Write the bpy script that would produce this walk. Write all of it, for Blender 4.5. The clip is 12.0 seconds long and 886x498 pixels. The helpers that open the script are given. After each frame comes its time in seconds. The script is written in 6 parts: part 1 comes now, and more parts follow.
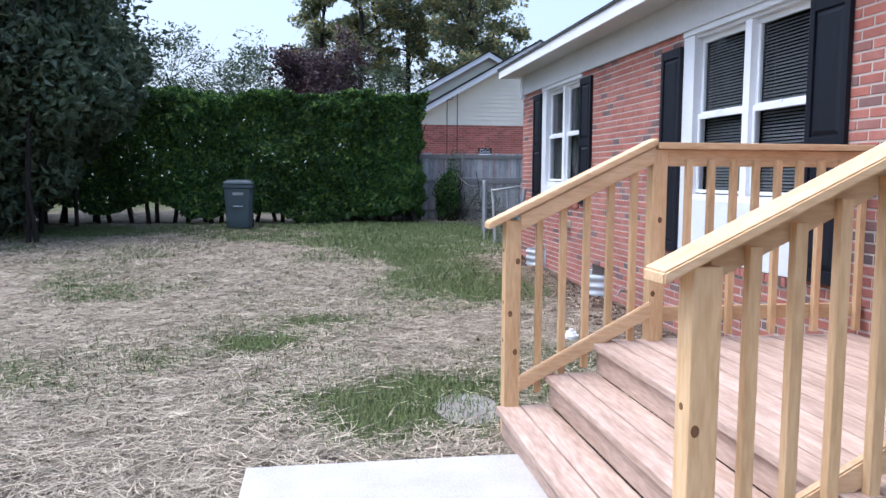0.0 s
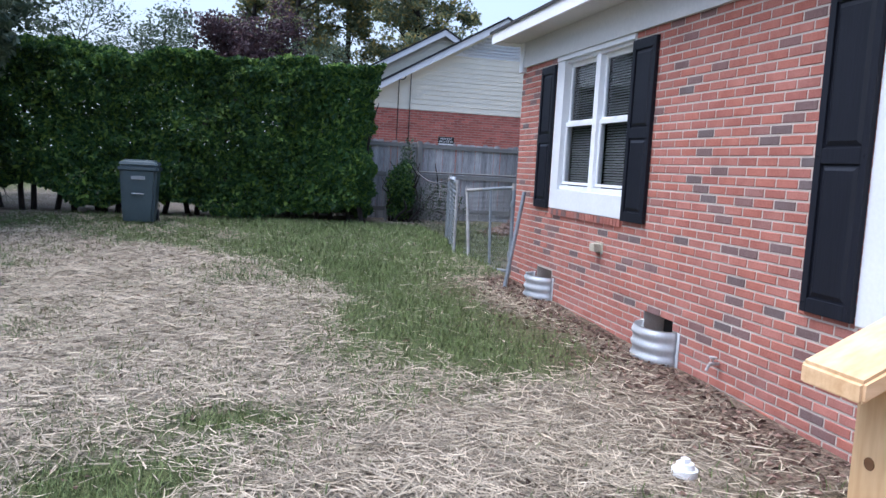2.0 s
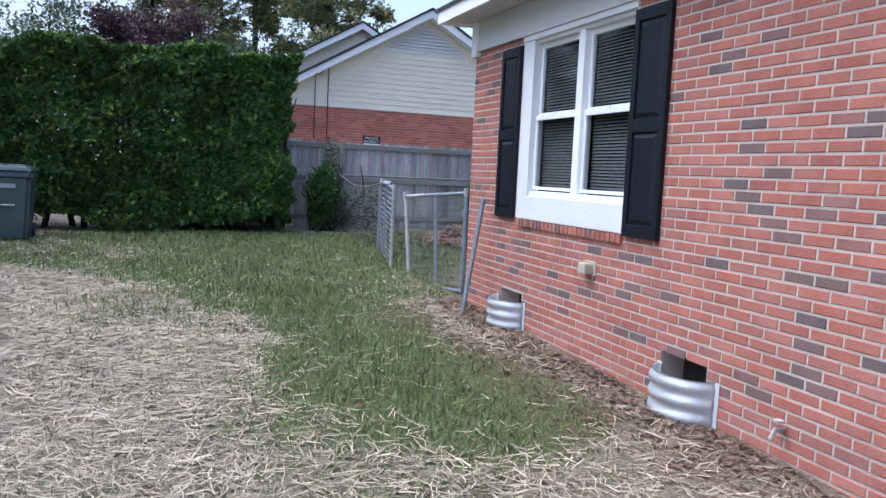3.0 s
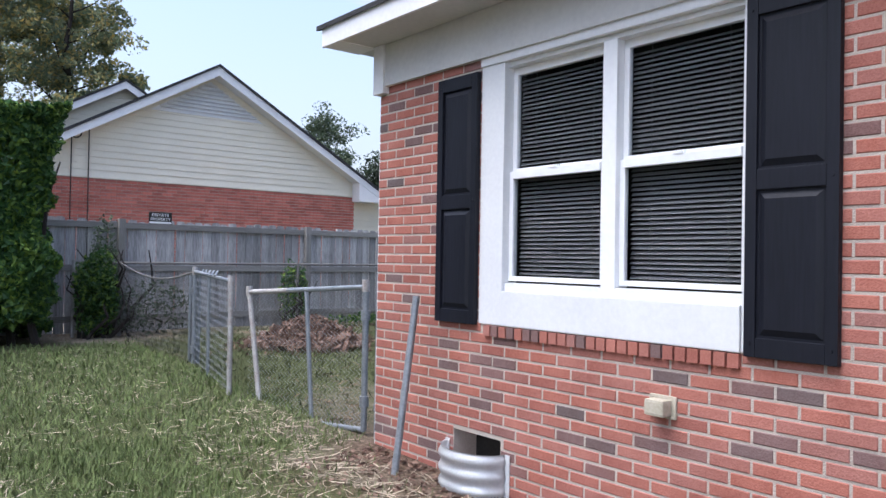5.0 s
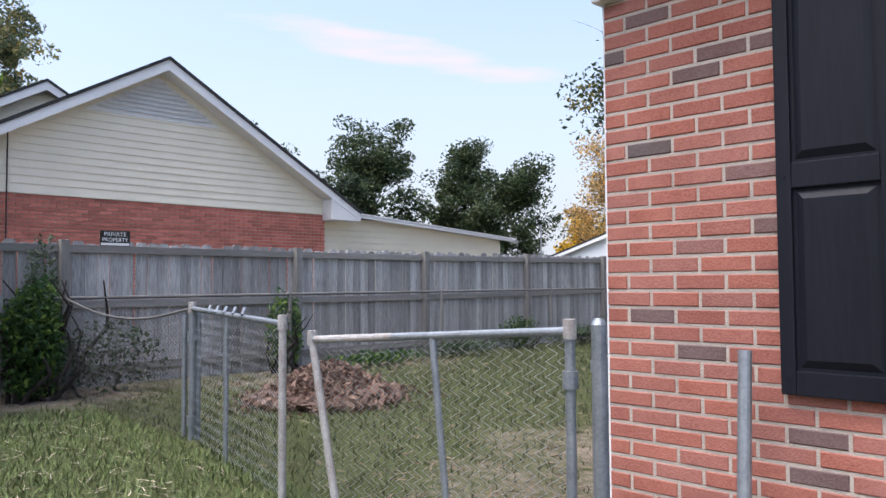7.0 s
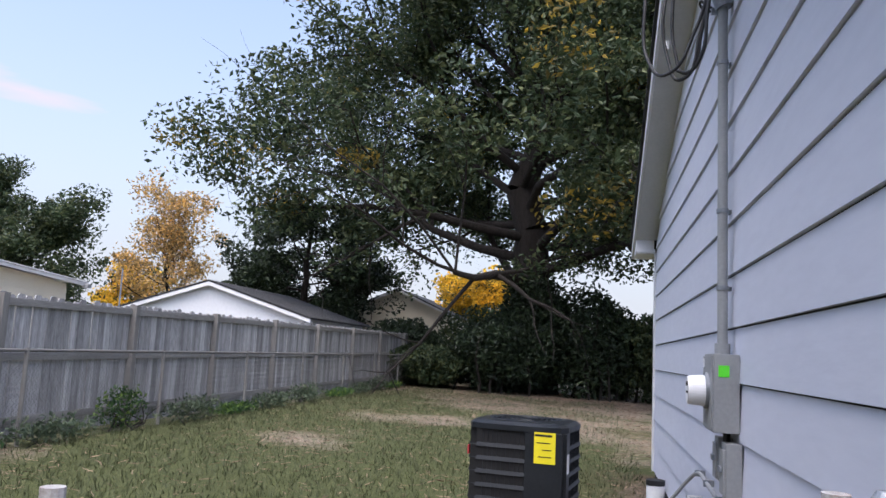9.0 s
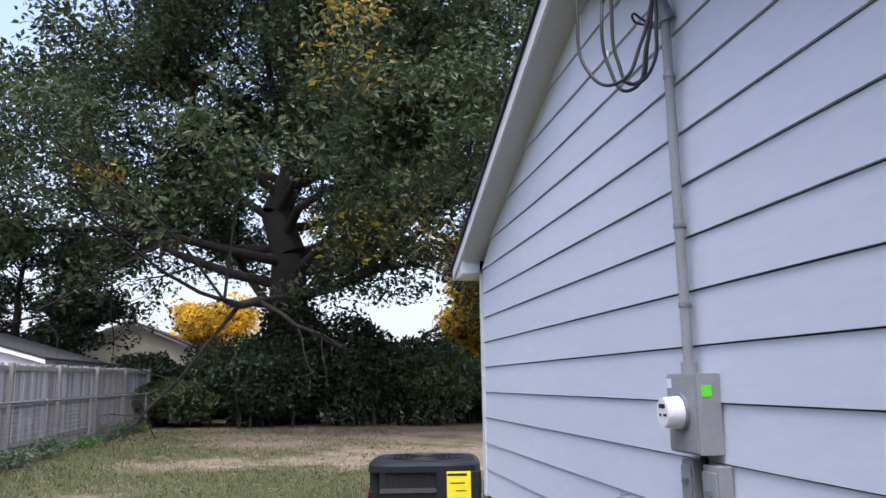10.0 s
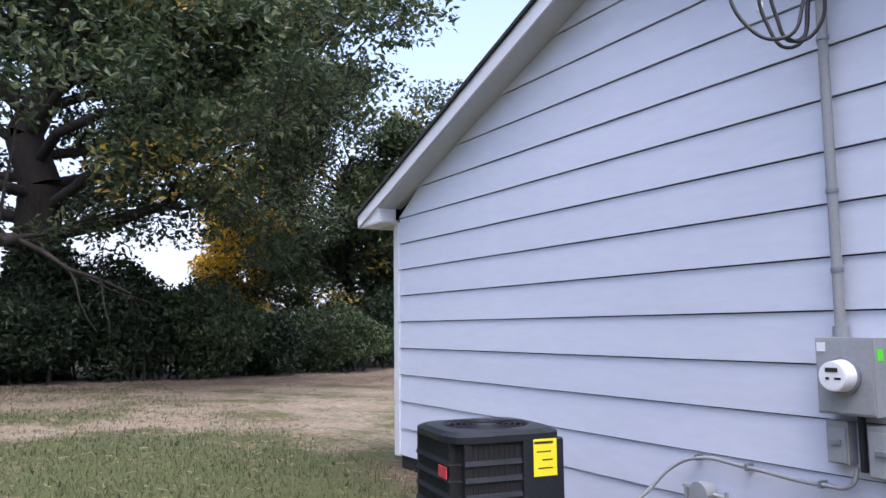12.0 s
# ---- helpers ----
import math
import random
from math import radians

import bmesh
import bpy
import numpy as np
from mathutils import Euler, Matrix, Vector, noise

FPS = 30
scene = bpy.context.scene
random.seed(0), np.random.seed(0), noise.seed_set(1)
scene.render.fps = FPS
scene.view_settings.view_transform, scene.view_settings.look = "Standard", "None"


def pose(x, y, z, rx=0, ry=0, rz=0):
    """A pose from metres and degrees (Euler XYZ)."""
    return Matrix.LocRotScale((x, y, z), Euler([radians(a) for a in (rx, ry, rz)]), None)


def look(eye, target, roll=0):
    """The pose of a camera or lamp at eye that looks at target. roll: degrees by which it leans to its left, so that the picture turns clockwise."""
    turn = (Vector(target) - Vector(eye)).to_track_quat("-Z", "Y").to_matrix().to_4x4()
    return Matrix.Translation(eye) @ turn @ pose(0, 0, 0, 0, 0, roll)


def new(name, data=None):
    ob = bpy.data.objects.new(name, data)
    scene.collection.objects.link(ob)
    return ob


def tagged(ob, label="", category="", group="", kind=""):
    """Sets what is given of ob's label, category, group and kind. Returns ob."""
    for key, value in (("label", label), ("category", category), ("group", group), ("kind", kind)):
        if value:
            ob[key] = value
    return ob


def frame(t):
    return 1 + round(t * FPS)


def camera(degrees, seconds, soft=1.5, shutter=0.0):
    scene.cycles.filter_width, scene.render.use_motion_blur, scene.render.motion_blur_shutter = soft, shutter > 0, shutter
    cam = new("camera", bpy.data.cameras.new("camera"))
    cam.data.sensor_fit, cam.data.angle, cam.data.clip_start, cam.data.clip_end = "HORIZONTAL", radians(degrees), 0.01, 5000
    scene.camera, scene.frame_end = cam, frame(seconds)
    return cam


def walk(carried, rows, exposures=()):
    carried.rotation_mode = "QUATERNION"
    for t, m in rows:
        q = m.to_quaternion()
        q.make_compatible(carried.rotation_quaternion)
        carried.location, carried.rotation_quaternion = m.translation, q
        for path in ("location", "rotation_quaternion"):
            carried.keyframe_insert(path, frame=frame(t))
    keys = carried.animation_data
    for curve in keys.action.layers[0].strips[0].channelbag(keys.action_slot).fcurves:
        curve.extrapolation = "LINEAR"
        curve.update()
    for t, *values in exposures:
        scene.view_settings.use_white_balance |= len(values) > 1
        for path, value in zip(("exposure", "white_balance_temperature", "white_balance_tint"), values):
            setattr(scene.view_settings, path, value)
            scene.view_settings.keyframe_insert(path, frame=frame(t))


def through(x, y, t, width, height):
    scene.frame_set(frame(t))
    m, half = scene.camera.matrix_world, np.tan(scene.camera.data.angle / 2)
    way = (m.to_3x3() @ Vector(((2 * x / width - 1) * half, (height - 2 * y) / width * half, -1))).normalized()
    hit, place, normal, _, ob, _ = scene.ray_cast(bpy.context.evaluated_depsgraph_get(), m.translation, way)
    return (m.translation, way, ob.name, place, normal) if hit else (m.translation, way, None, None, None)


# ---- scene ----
cam = camera(59.5, 12.0)
METRES, EYE, TILT, LEAN, TURN = 17.4, 1.5, 0.0, 0.0, -8.9
EXPOSE = 1.0
ROWS = [
    (0.0, 0.0, 0.0, 0.0, 0.03, -5.42, -0.3),
    (0.5, -0.0082, 0.0446, -0.0021, -2.18, -6.39, -1.71),
    (1.0, -0.0166, 0.0919, -0.0013, 3.29, -7.84, -0.57),
    (1.5, -0.0232, 0.1361, 0.0002, -1.72, -7.7, -1.69),
    (2.0, -0.0283, 0.1849, 0.0015, -5.11, -5.94, -3.2),
    (2.5, -0.0338, 0.2336, 0.0002, -10.51, -7.82, -1.75),
    (3.0, -0.0379, 0.2776, 0.0014, -11.69, -5.49, -2.68),
    (3.5, -0.0452, 0.3197, -0.0001, -19.72, -5.56, -4.33),
    (5.5, -0.0708, 0.4842, 0.0034, -30.39, 3.22, 0.2),
    (6.0, -0.0716, 0.5289, 0.0033, -30.3, 4.08, 1.89),
    (6.5, -0.0724, 0.5694, 0.002, -32.14, 2.99, 1.48),
    (8.5, -0.0430, 0.7298, 0.007, -59.24, 6.21, -2.76),
    (9.0, -0.0352, 0.7676, 0.0086, -70.31, 7.56, -2.79),
    (9.5, -0.0249, 0.808, 0.0103, -79.62, 8.13, -1.47),
    (10.0, -0.0127, 0.8449, 0.0107, -90.2, 9.74, 0.92),
    (10.5, 0.0046, 0.882, 0.0121, -96.87, 11.81, 1.73),
    (11.0, 0.0222, 0.9133, 0.014, -103.11, 9.73, 1.67),
    (11.5, 0.0401, 0.9435, 0.015, -106.78, 7.74, 1.54),
    (12.0, 0.0457, 0.972, 0.0167, -110.9, 5.76, 0.67),
]
walk(cam, [(t, pose(0, 0, EYE, TILT, LEAN, TURN) @ pose(METRES * x, METRES * y, METRES * z, 90 + pitch, roll, yaw)) for t, x, y, z, yaw, pitch, roll in ROWS], [(0.0, EXPOSE - 0.02, 5200, 9), (3.5, EXPOSE - 0.02, 5200, 9), (5.5, EXPOSE + 0.0, 5700, 10), (6.7, EXPOSE + 0.0, 5800, 10), (8.5, EXPOSE - 0.15, 5800, 12), (10.5, EXPOSE + 0.25, 5750, 14), (12.0, EXPOSE + 0.28, 5650, 15)])

# ---- light ----
SUN_UP, SUN_TURN = 66.0, 278.0
world = bpy.data.worlds.new("sky")
scene.world = world
world.use_nodes = True
wn = world.node_tree.nodes
wl = world.node_tree.links
wn.clear()
sky = wn.new("ShaderNodeTexSky")
sky.sky_type, sky.sun_disc = "NISHITA", False
sky.sun_elevation, sky.sun_rotation = radians(SUN_UP), radians(SUN_TURN)
sky.air_density, sky.dust_density, sky.ozone_density = 1.0, 6.0, 0.7
bg = wn.new("ShaderNodeBackground")
bg.inputs["Strength"].default_value = 0.185
wout = wn.new("ShaderNodeOutputWorld")
wtc = wn.new("ShaderNodeTexCoord")


def wmath(op, *args):
    """A maths node of the sky; numbers and sockets may be mixed."""
    q = wn.new("ShaderNodeMath")
    q.operation = op
    for i, v in enumerate(args):
        if isinstance(v, (int, float)):
            q.inputs[i].default_value = v
        else:
            wl.new(v, q.inputs[i])
    return q.outputs[0]


def wmix(fac, c1, c2):
    q = wn.new("ShaderNodeMixRGB")
    wl.new(fac, q.inputs["Fac"])
    wl.new(c1, q.inputs["Color1"])
    q.inputs["Color2"].default_value = (*c2, 1)
    return q.outputs["Color"]


wxyz = wn.new("ShaderNodeSeparateXYZ")
wl.new(wtc.outputs["Generated"], wxyz.inputs[0])
wx, wy, wz = wxyz.outputs
# pale evening haze all round the horizon
haze = wmath("POWER", wmath("SUBTRACT", 1.0, wmath("MINIMUM", wmath("ABSOLUTE", wz), 1.0)), 2.6)
col = wmix(wmath("MULTIPLY", haze, 0.9), sky.outputs["Color"], (2.75, 2.70, 2.68))
# one long thin cloud, low in the north-east
wmap = wn.new("ShaderNodeMapping")
wmap.inputs["Scale"].default_value = (4.0, 4.0, 26.0)
wno = wn.new("ShaderNodeTexNoise")
wno.inputs["Scale"].default_value, wno.inputs["Detail"].default_value = 2.2, 6.0
wl.new(wtc.outputs["Generated"], wmap.inputs["Vector"])
wl.new(wmap.outputs["Vector"], wno.inputs["Vector"])
along = wmath("MULTIPLY", wmath("SUBTRACT", wx, wy), 0.7071)
up = wmath("ADD", wmath("SUBTRACT", wz, 0.282), wmath("MULTIPLY", along, 0.17))
body = wmath("SUBTRACT", 1.0, wmath("ADD", wmath("POWER", wmath("DIVIDE", wmath("ABSOLUTE", wmath("ADD", along, 0.05)), 0.20), 2.0), wmath("POWER", wmath("DIVIDE", wmath("ABSOLUTE", up), 0.020), 2.0)))
body = wmath("ADD", body, wmath("MULTIPLY", wmath("SUBTRACT", wno.outputs["Fac"], 0.5), 2.6))
body = wmath("MULTIPLY", wmath("MINIMUM", wmath("MAXIMUM", body, 0.0), 1.0), wmath("GREATER_THAN", wmath("ADD", wx, wy), 0.0))
col = wmix(wmath("MULTIPLY", body, 0.75), col, (3.0, 2.45, 2.30))
wl.new(col, bg.inputs["Color"])
wl.new(bg.outputs["Background"], wout.inputs["Surface"])
sun = new("sun", bpy.data.lights.new("sun", "SUN"))
sun.data.energy, sun.data.angle, sun.data.color = 0.55, radians(50), (1.0, 0.97, 0.95)
sun.matrix_world = look((-10, 1.4, 22.5), (0, 0, 0))


# ---- materials ----
def mat(name, c1, c2, rough=0.6, metal=0.0, scale=4.0, fine=60.0, bump=0.15, vary=0.0, island=False,
        stretch=(1, 1, 1), ramp=None, spec=0.4, amount=0.5, depth=0.01):
    """Two colours mixed by coarse and fine noise at world size; vary: each piece lighter or darker; ramp: colours by piece."""
    m = bpy.data.materials.new(name)
    m.use_nodes = True
    n, l = m.node_tree.nodes, m.node_tree.links
    b = n["Principled BSDF"]
    b.inputs["Roughness"].default_value, b.inputs["Metallic"].default_value = rough, metal
    b.inputs["Specular IOR Level"].default_value = spec
    geo = n.new("ShaderNodeNewGeometry")
    mp = n.new("ShaderNodeMapping")
    mp.inputs["Scale"].default_value = stretch
    l.new(geo.outputs["Position"], mp.inputs["Vector"])
    na, nb = n.new("ShaderNodeTexNoise"), n.new("ShaderNodeTexNoise")
    na.inputs["Scale"].default_value, na.inputs["Detail"].default_value = scale, 4.0
    nb.inputs["Scale"].default_value, nb.inputs["Detail"].default_value = fine, 3.0
    l.new(mp.outputs["Vector"], na.inputs["Vector"])
    l.new(mp.outputs["Vector"], nb.inputs["Vector"])
    av = n.new("ShaderNodeMath")
    av.operation = "MULTIPLY_ADD"
    av.inputs[1].default_value = amount
    half = n.new("ShaderNodeMath")
    half.operation = "MULTIPLY"
    half.inputs[1].default_value = 1 - amount
    l.new(na.outputs["Fac"], half.inputs[0])
    l.new(nb.outputs["Fac"], av.inputs[0])
    l.new(half.outputs[0], av.inputs[2])
    mr = n.new("ShaderNodeMapRange")
    mr.inputs["From Min"].default_value, mr.inputs["From Max"].default_value = 0.33, 0.67
    l.new(av.outputs[0], mr.inputs["Value"])
    mx = n.new("ShaderNodeMixRGB")
    mx.inputs["Color1"].default_value, mx.inputs["Color2"].default_value = (*c1, 1), (*c2, 1)
    l.new(mr.outputs["Result"], mx.inputs["Fac"])
    out = mx.outputs["Color"]
    if vary or ramp:
        rnd = geo.outputs["Random Per Island"] if island else n.new("ShaderNodeObjectInfo").outputs["Random"]
        if ramp:
            cr = n.new("ShaderNodeValToRGB")
            cr.color_ramp.interpolation = "LINEAR"
            while len(cr.color_ramp.elements) < len(ramp):
                cr.color_ramp.elements.new(0.5)
            for e, (p, c) in zip(cr.color_ramp.elements, ramp):
                e.position, e.color = p, (*c, 1)
            l.new(rnd, cr.inputs["Fac"])
            mm = n.new("ShaderNodeMixRGB")
            mm.blend_type = "MULTIPLY"
            mm.inputs["Fac"].default_value = 1
            l.new(out, mm.inputs["Color1"])
            l.new(cr.outputs["Color"], mm.inputs["Color2"])
            out = mm.outputs["Color"]
        if vary:
            vr = n.new("ShaderNodeMapRange")
            vr.inputs["To Min"].default_value, vr.inputs["To Max"].default_value = 1 - vary, 1 + vary
            l.new(rnd, vr.inputs["Value"])
            hs = n.new("ShaderNodeHueSaturation")
            l.new(vr.outputs["Result"], hs.inputs["Value"])
            l.new(out, hs.inputs["Color"])
            out = hs.outputs["Color"]
    l.new(out, b.inputs["Base Color"])
    if bump:
        bp = n.new("ShaderNodeBump")
        bp.inputs["Strength"].default_value, bp.inputs["Distance"].default_value = bump, depth
        l.new(nb.outputs["Fac"], bp.inputs["Height"])
        l.new(bp.outputs["Normal"], b.inputs["Normal"])
    return m


def leaf_mat(name, c1, c2, c3, through=0.25):
    """Leaf: three colours, leaf by leaf, some light through it."""
    m = bpy.data.materials.new(name)
    m.use_nodes = True
    n, l = m.node_tree.nodes, m.node_tree.links
    b = n["Principled BSDF"]
    b.inputs["Roughness"].default_value = 0.5
    b.inputs["Specular IOR Level"].default_value = 0.3
    geo = n.new("ShaderNodeNewGeometry")
    cr = n.new("ShaderNodeValToRGB")
    cr.color_ramp.elements.new(0.5)
    for e, (p, c) in zip(cr.color_ramp.elements, ((0.0, c1), (0.6, c2), (1.0, c3))):
        e.position, e.color = p, (*c, 1)
    l.new(geo.outputs["Random Per Island"], cr.inputs["Fac"])
    no = n.new("ShaderNodeTexNoise")
    no.inputs["Scale"].default_value = 0.8
    l.new(geo.outputs["Position"], no.inputs["Vector"])
    mr = n.new("ShaderNodeMapRange")
    mr.inputs["From Min"].default_value, mr.inputs["From Max"].default_value = 0.3, 0.7
    mr.inputs["To Min"].default_value, mr.inputs["To Max"].default_value = 0.7, 1.3
    l.new(no.outputs["Fac"], mr.inputs["Value"])
    hs = n.new("ShaderNodeHueSaturation")
    l.new(mr.outputs["Result"], hs.inputs["Value"])
    l.new(cr.outputs["Color"], hs.inputs["Color"])
    l.new(hs.outputs["Color"], b.inputs["Base Color"])
    tr = n.new("ShaderNodeBsdfTranslucent")
    l.new(hs.outputs["Color"], tr.inputs["Color"])
    ms = n.new("ShaderNodeMixShader")
    ms.inputs["Fac"].default_value = through
    l.new(b.outputs["BSDF"], ms.inputs[1])
    l.new(tr.outputs["BSDF"], ms.inputs[2])
    l.new(ms.outputs["Shader"], n["Material Output"].inputs["Surface"])
    return m


BRICK_RAMP = [(0.0, (0.86, 0.85, 0.88)), (0.3, (1.05, 1.0, 0.95)), (0.62, (0.92, 1.0, 1.05)), (0.84, (1.12, 1.15, 1.15)), (0.89, (0.6, 0.85, 1.0)), (1.0, (0.38, 0.75, 0.95))]
M_BRICK = mat("brick_red", (0.275, 0.100, 0.074), (0.41, 0.172, 0.136), 0.85, scale=5, fine=120, bump=0.35, ramp=BRICK_RAMP, spec=0.2)
M_BRICK_I = mat("brick_red_wall", (0.275, 0.100, 0.074), (0.41, 0.172, 0.136), 0.85, scale=5, fine=120, bump=0.35, ramp=BRICK_RAMP, island=True, spec=0.2)
M_BRICK_FAR = mat("brick_far", (0.36, 0.125, 0.095), (0.48, 0.18, 0.14), 0.85, scale=3, fine=60, bump=0.2, vary=0.25, island=True, spec=0.2)
M_MORTAR = mat("mortar", (0.37, 0.32, 0.28), (0.54, 0.48, 0.42), 0.95, scale=3, fine=150, bump=0.5, spec=0.1)
M_WHITE = mat("white_paint", (0.64, 0.65, 0.67), (0.72, 0.73, 0.74), 0.45, scale=3, fine=40, bump=0.08)
M_VINYL = mat("white_vinyl", (0.76, 0.77, 0.79), (0.82, 0.83, 0.84), 0.35, scale=2, fine=30, bump=0.03)
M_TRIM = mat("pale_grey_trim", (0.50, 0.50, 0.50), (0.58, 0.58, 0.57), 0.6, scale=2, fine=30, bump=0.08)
M_FASCIA = mat("white_fascia", (0.70, 0.70, 0.72), (0.78, 0.78, 0.79), 0.5, scale=2, fine=30, bump=0.08)
M_SIDING = mat("painted_lap_siding", (0.58, 0.60, 0.68), (0.64, 0.66, 0.74), 0.6, scale=0.9, fine=14, bump=0.12, stretch=(0.35, 1, 1.6), vary=0.02)
M_SHINGLE = mat("dark_shingle", (0.02, 0.02, 0.022), (0.05, 0.05, 0.052), 0.95, scale=6, fine=200, bump=0.5)
M_SHUTTER = mat("black_shutter", (0.006, 0.007, 0.011), (0.011, 0.012, 0.019), 0.5, spec=0.25, scale=6, fine=70, bump=0.12, stretch=(1, 1, 0.08))
M_SLAT = mat("blind_slat", (0.21, 0.21, 0.21), (0.26, 0.26, 0.255), 0.5, bump=0.0)
# near-black: darkness of rooms and vents as colour, also print and displays
M_DARK = mat("near_black", (0.015, 0.014, 0.013), (0.03, 0.028, 0.025), 0.9)
M_TIMBER = mat("new_timber", (0.46, 0.285, 0.13), (0.64, 0.44, 0.24), 0.65, scale=5, fine=30, bump=0.15, vary=0.10, stretch=(2.2, 2.2, 0.35))
M_RAIL = mat("new_timber_rail", (0.48, 0.30, 0.145), (0.66, 0.46, 0.265), 0.65, scale=5, fine=30, bump=0.15, vary=0.08, stretch=(0.4, 2.2, 2.2))
M_DECK = mat("deck_board", (0.30, 0.20, 0.145), (0.53, 0.40, 0.32), 0.75, scale=5, fine=26, bump=0.2, vary=0.08, stretch=(2.6, 0.35, 2.6))
M_KNOT = mat("wood_knot", (0.10, 0.045, 0.016), (0.2, 0.1, 0.04), 0.7)
M_FENCE = mat("weathered_fence_board", (0.15, 0.145, 0.143), (0.48, 0.468, 0.465), 0.9, scale=3, fine=36, bump=0.3, vary=0.36, stretch=(3, 3, 0.22))
M_FENCEP = mat("weathered_fence_post", (0.15, 0.14, 0.13), (0.26, 0.25, 0.235), 0.9, scale=3, fine=36, bump=0.3, vary=0.1, stretch=(3, 3, 0.25))
M_FENCER = mat("weathered_fence_rail", (0.16, 0.15, 0.14), (0.27, 0.26, 0.245), 0.9, scale=3, fine=36, bump=0.3, vary=0.1, stretch=(0.25, 3, 3))
M_GALV = mat("galvanised_steel", (0.20, 0.22, 0.24), (0.34, 0.36, 0.39), 0.52, metal=0.6, scale=9, fine=60, bump=0.08)
M_GALVW = mat("window_well_steel", (0.66, 0.69, 0.71), (0.80, 0.82, 0.84), 0.4, metal=0.35, scale=9, fine=60, bump=0.06)
M_RUST = mat("rusty_steel", (0.28, 0.24, 0.22), (0.48, 0.48, 0.48), 0.75, metal=0.3, scale=14, fine=90, bump=0.2)
M_WIRE = mat("chain_wire", (0.30, 0.31, 0.32), (0.42, 0.43, 0.44), 0.5, metal=0.5, bump=0)
M_WIRED = mat("old_chain_wire", (0.12, 0.115, 0.11), (0.22, 0.21, 0.2), 0.7, metal=0.3, bump=0)
M_GREY = mat("grey_enamel", (0.26, 0.27, 0.275), (0.32, 0.33, 0.335), 0.45, scale=4, fine=50, bump=0.04)
M_AC = mat("dark_enamel", (0.009, 0.011, 0.014), (0.017, 0.02, 0.024), 0.45, spec=0.3, scale=5, fine=60, bump=0.05)
M_FIN = mat("condenser_core", (0.006, 0.006, 0.007), (0.012, 0.012, 0.013), 0.6)
M_YELLOW = mat("yellow_label", (0.72, 0.62, 0.01), (0.80, 0.70, 0.02), 0.5, bump=0)
M_GREEN = mat("green_sticker", (0.12, 0.78, 0.02), (0.16, 0.85, 0.04), 0.5, bump=0)
M_RED = mat("red_badge", (0.45, 0.04, 0.05), (0.52, 0.06, 0.07), 0.4, bump=0)
M_BLACK = mat("black_rubber", (0.012, 0.012, 0.013), (0.025, 0.025, 0.026), 0.55, bump=0.05)
M_PAPER = mat("white_sticker", (0.78, 0.78, 0.78), (0.82, 0.82, 0.82), 0.5, bump=0)
M_CONC = mat("concrete", (0.34, 0.32, 0.295), (0.48, 0.46, 0.43), 0.9, scale=3, fine=90, bump=0.3)
M_BIN = mat("bin_plastic", (0.05, 0.072, 0.078), (0.075, 0.10, 0.108), 0.5, scale=4, fine=60, bump=0.05)
M_CREAM = mat("cream_vinyl_siding", (0.69, 0.64, 0.52), (0.77, 0.72, 0.60), 0.6, scale=2, fine=30, bump=0.04)
M_BEIGE = mat("weathered_beige_plastic", (0.36, 0.33, 0.25), (0.50, 0.46, 0.37), 0.7, scale=12, fine=80, bump=0.1)
# green_blade darkened and dulled, so the back yard's dimness is in the colour
M_BLADE_DIM = mat("dimmed_blade", (0.045, 0.055, 0.020), (0.10, 0.11, 0.048), 0.8, vary=0.35, island=True, bump=0)
M_LITTER = mat("brown_litter", (0.11, 0.075, 0.05), (0.27, 0.20, 0.14), 0.9, vary=0.45, island=True, bump=0)
M_SHED = mat("white_shed_metal", (0.66, 0.67, 0.70), (0.74, 0.75, 0.78), 0.5, scale=1, fine=12, bump=0.04)
M_BARK = mat("bark", (0.014, 0.011, 0.009), (0.036, 0.029, 0.024), 0.95, scale=4, fine=24, bump=0.8, stretch=(2, 2, 0.4), depth=0.04)
M_RUBBLE = mat("rubble_and_leaves", (0.10, 0.055, 0.04), (0.22, 0.15, 0.115), 0.95, scale=6, fine=60, vary=0.5, island=True, bump=0.4)
M_STRAW = mat("dry_straw", (0.20, 0.165, 0.115), (0.46, 0.39, 0.29), 0.85, vary=0.5, island=True, bump=0)
M_BLADE = mat("green_blade", (0.075, 0.105, 0.030), (0.145, 0.18, 0.062), 0.75, vary=0.35, island=True, bump=0)
L_OAK = leaf_mat("oak_leaf", (0.026, 0.046, 0.022), (0.058, 0.083, 0.036), (0.11, 0.125, 0.050), 0.30)
# golden-lit clumps in green crowns: the sunlight is in the leaf colour
L_GOLD = leaf_mat("gold_lit_leaf", (0.12, 0.10, 0.03), (0.26, 0.19, 0.035), (0.48, 0.34, 0.04), 0.45)
# gold of the low sun put into the leaf colour
L_SUNLIT = leaf_mat("sunlit_gold_leaf", (0.40, 0.26, 0.025), (0.70, 0.44, 0.03), (0.90, 0.58, 0.04), 0.5)
L_HEDGE = leaf_mat("hedge_leaf", (0.028, 0.066, 0.026), (0.062, 0.128, 0.034), (0.20, 0.29, 0.05), 0.35)
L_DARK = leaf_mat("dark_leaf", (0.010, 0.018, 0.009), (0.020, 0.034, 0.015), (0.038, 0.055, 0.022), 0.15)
L_SOFT = leaf_mat("grey_green_leaf", (0.05, 0.075, 0.045), (0.085, 0.115, 0.068), (0.14, 0.165, 0.095), 0.25)
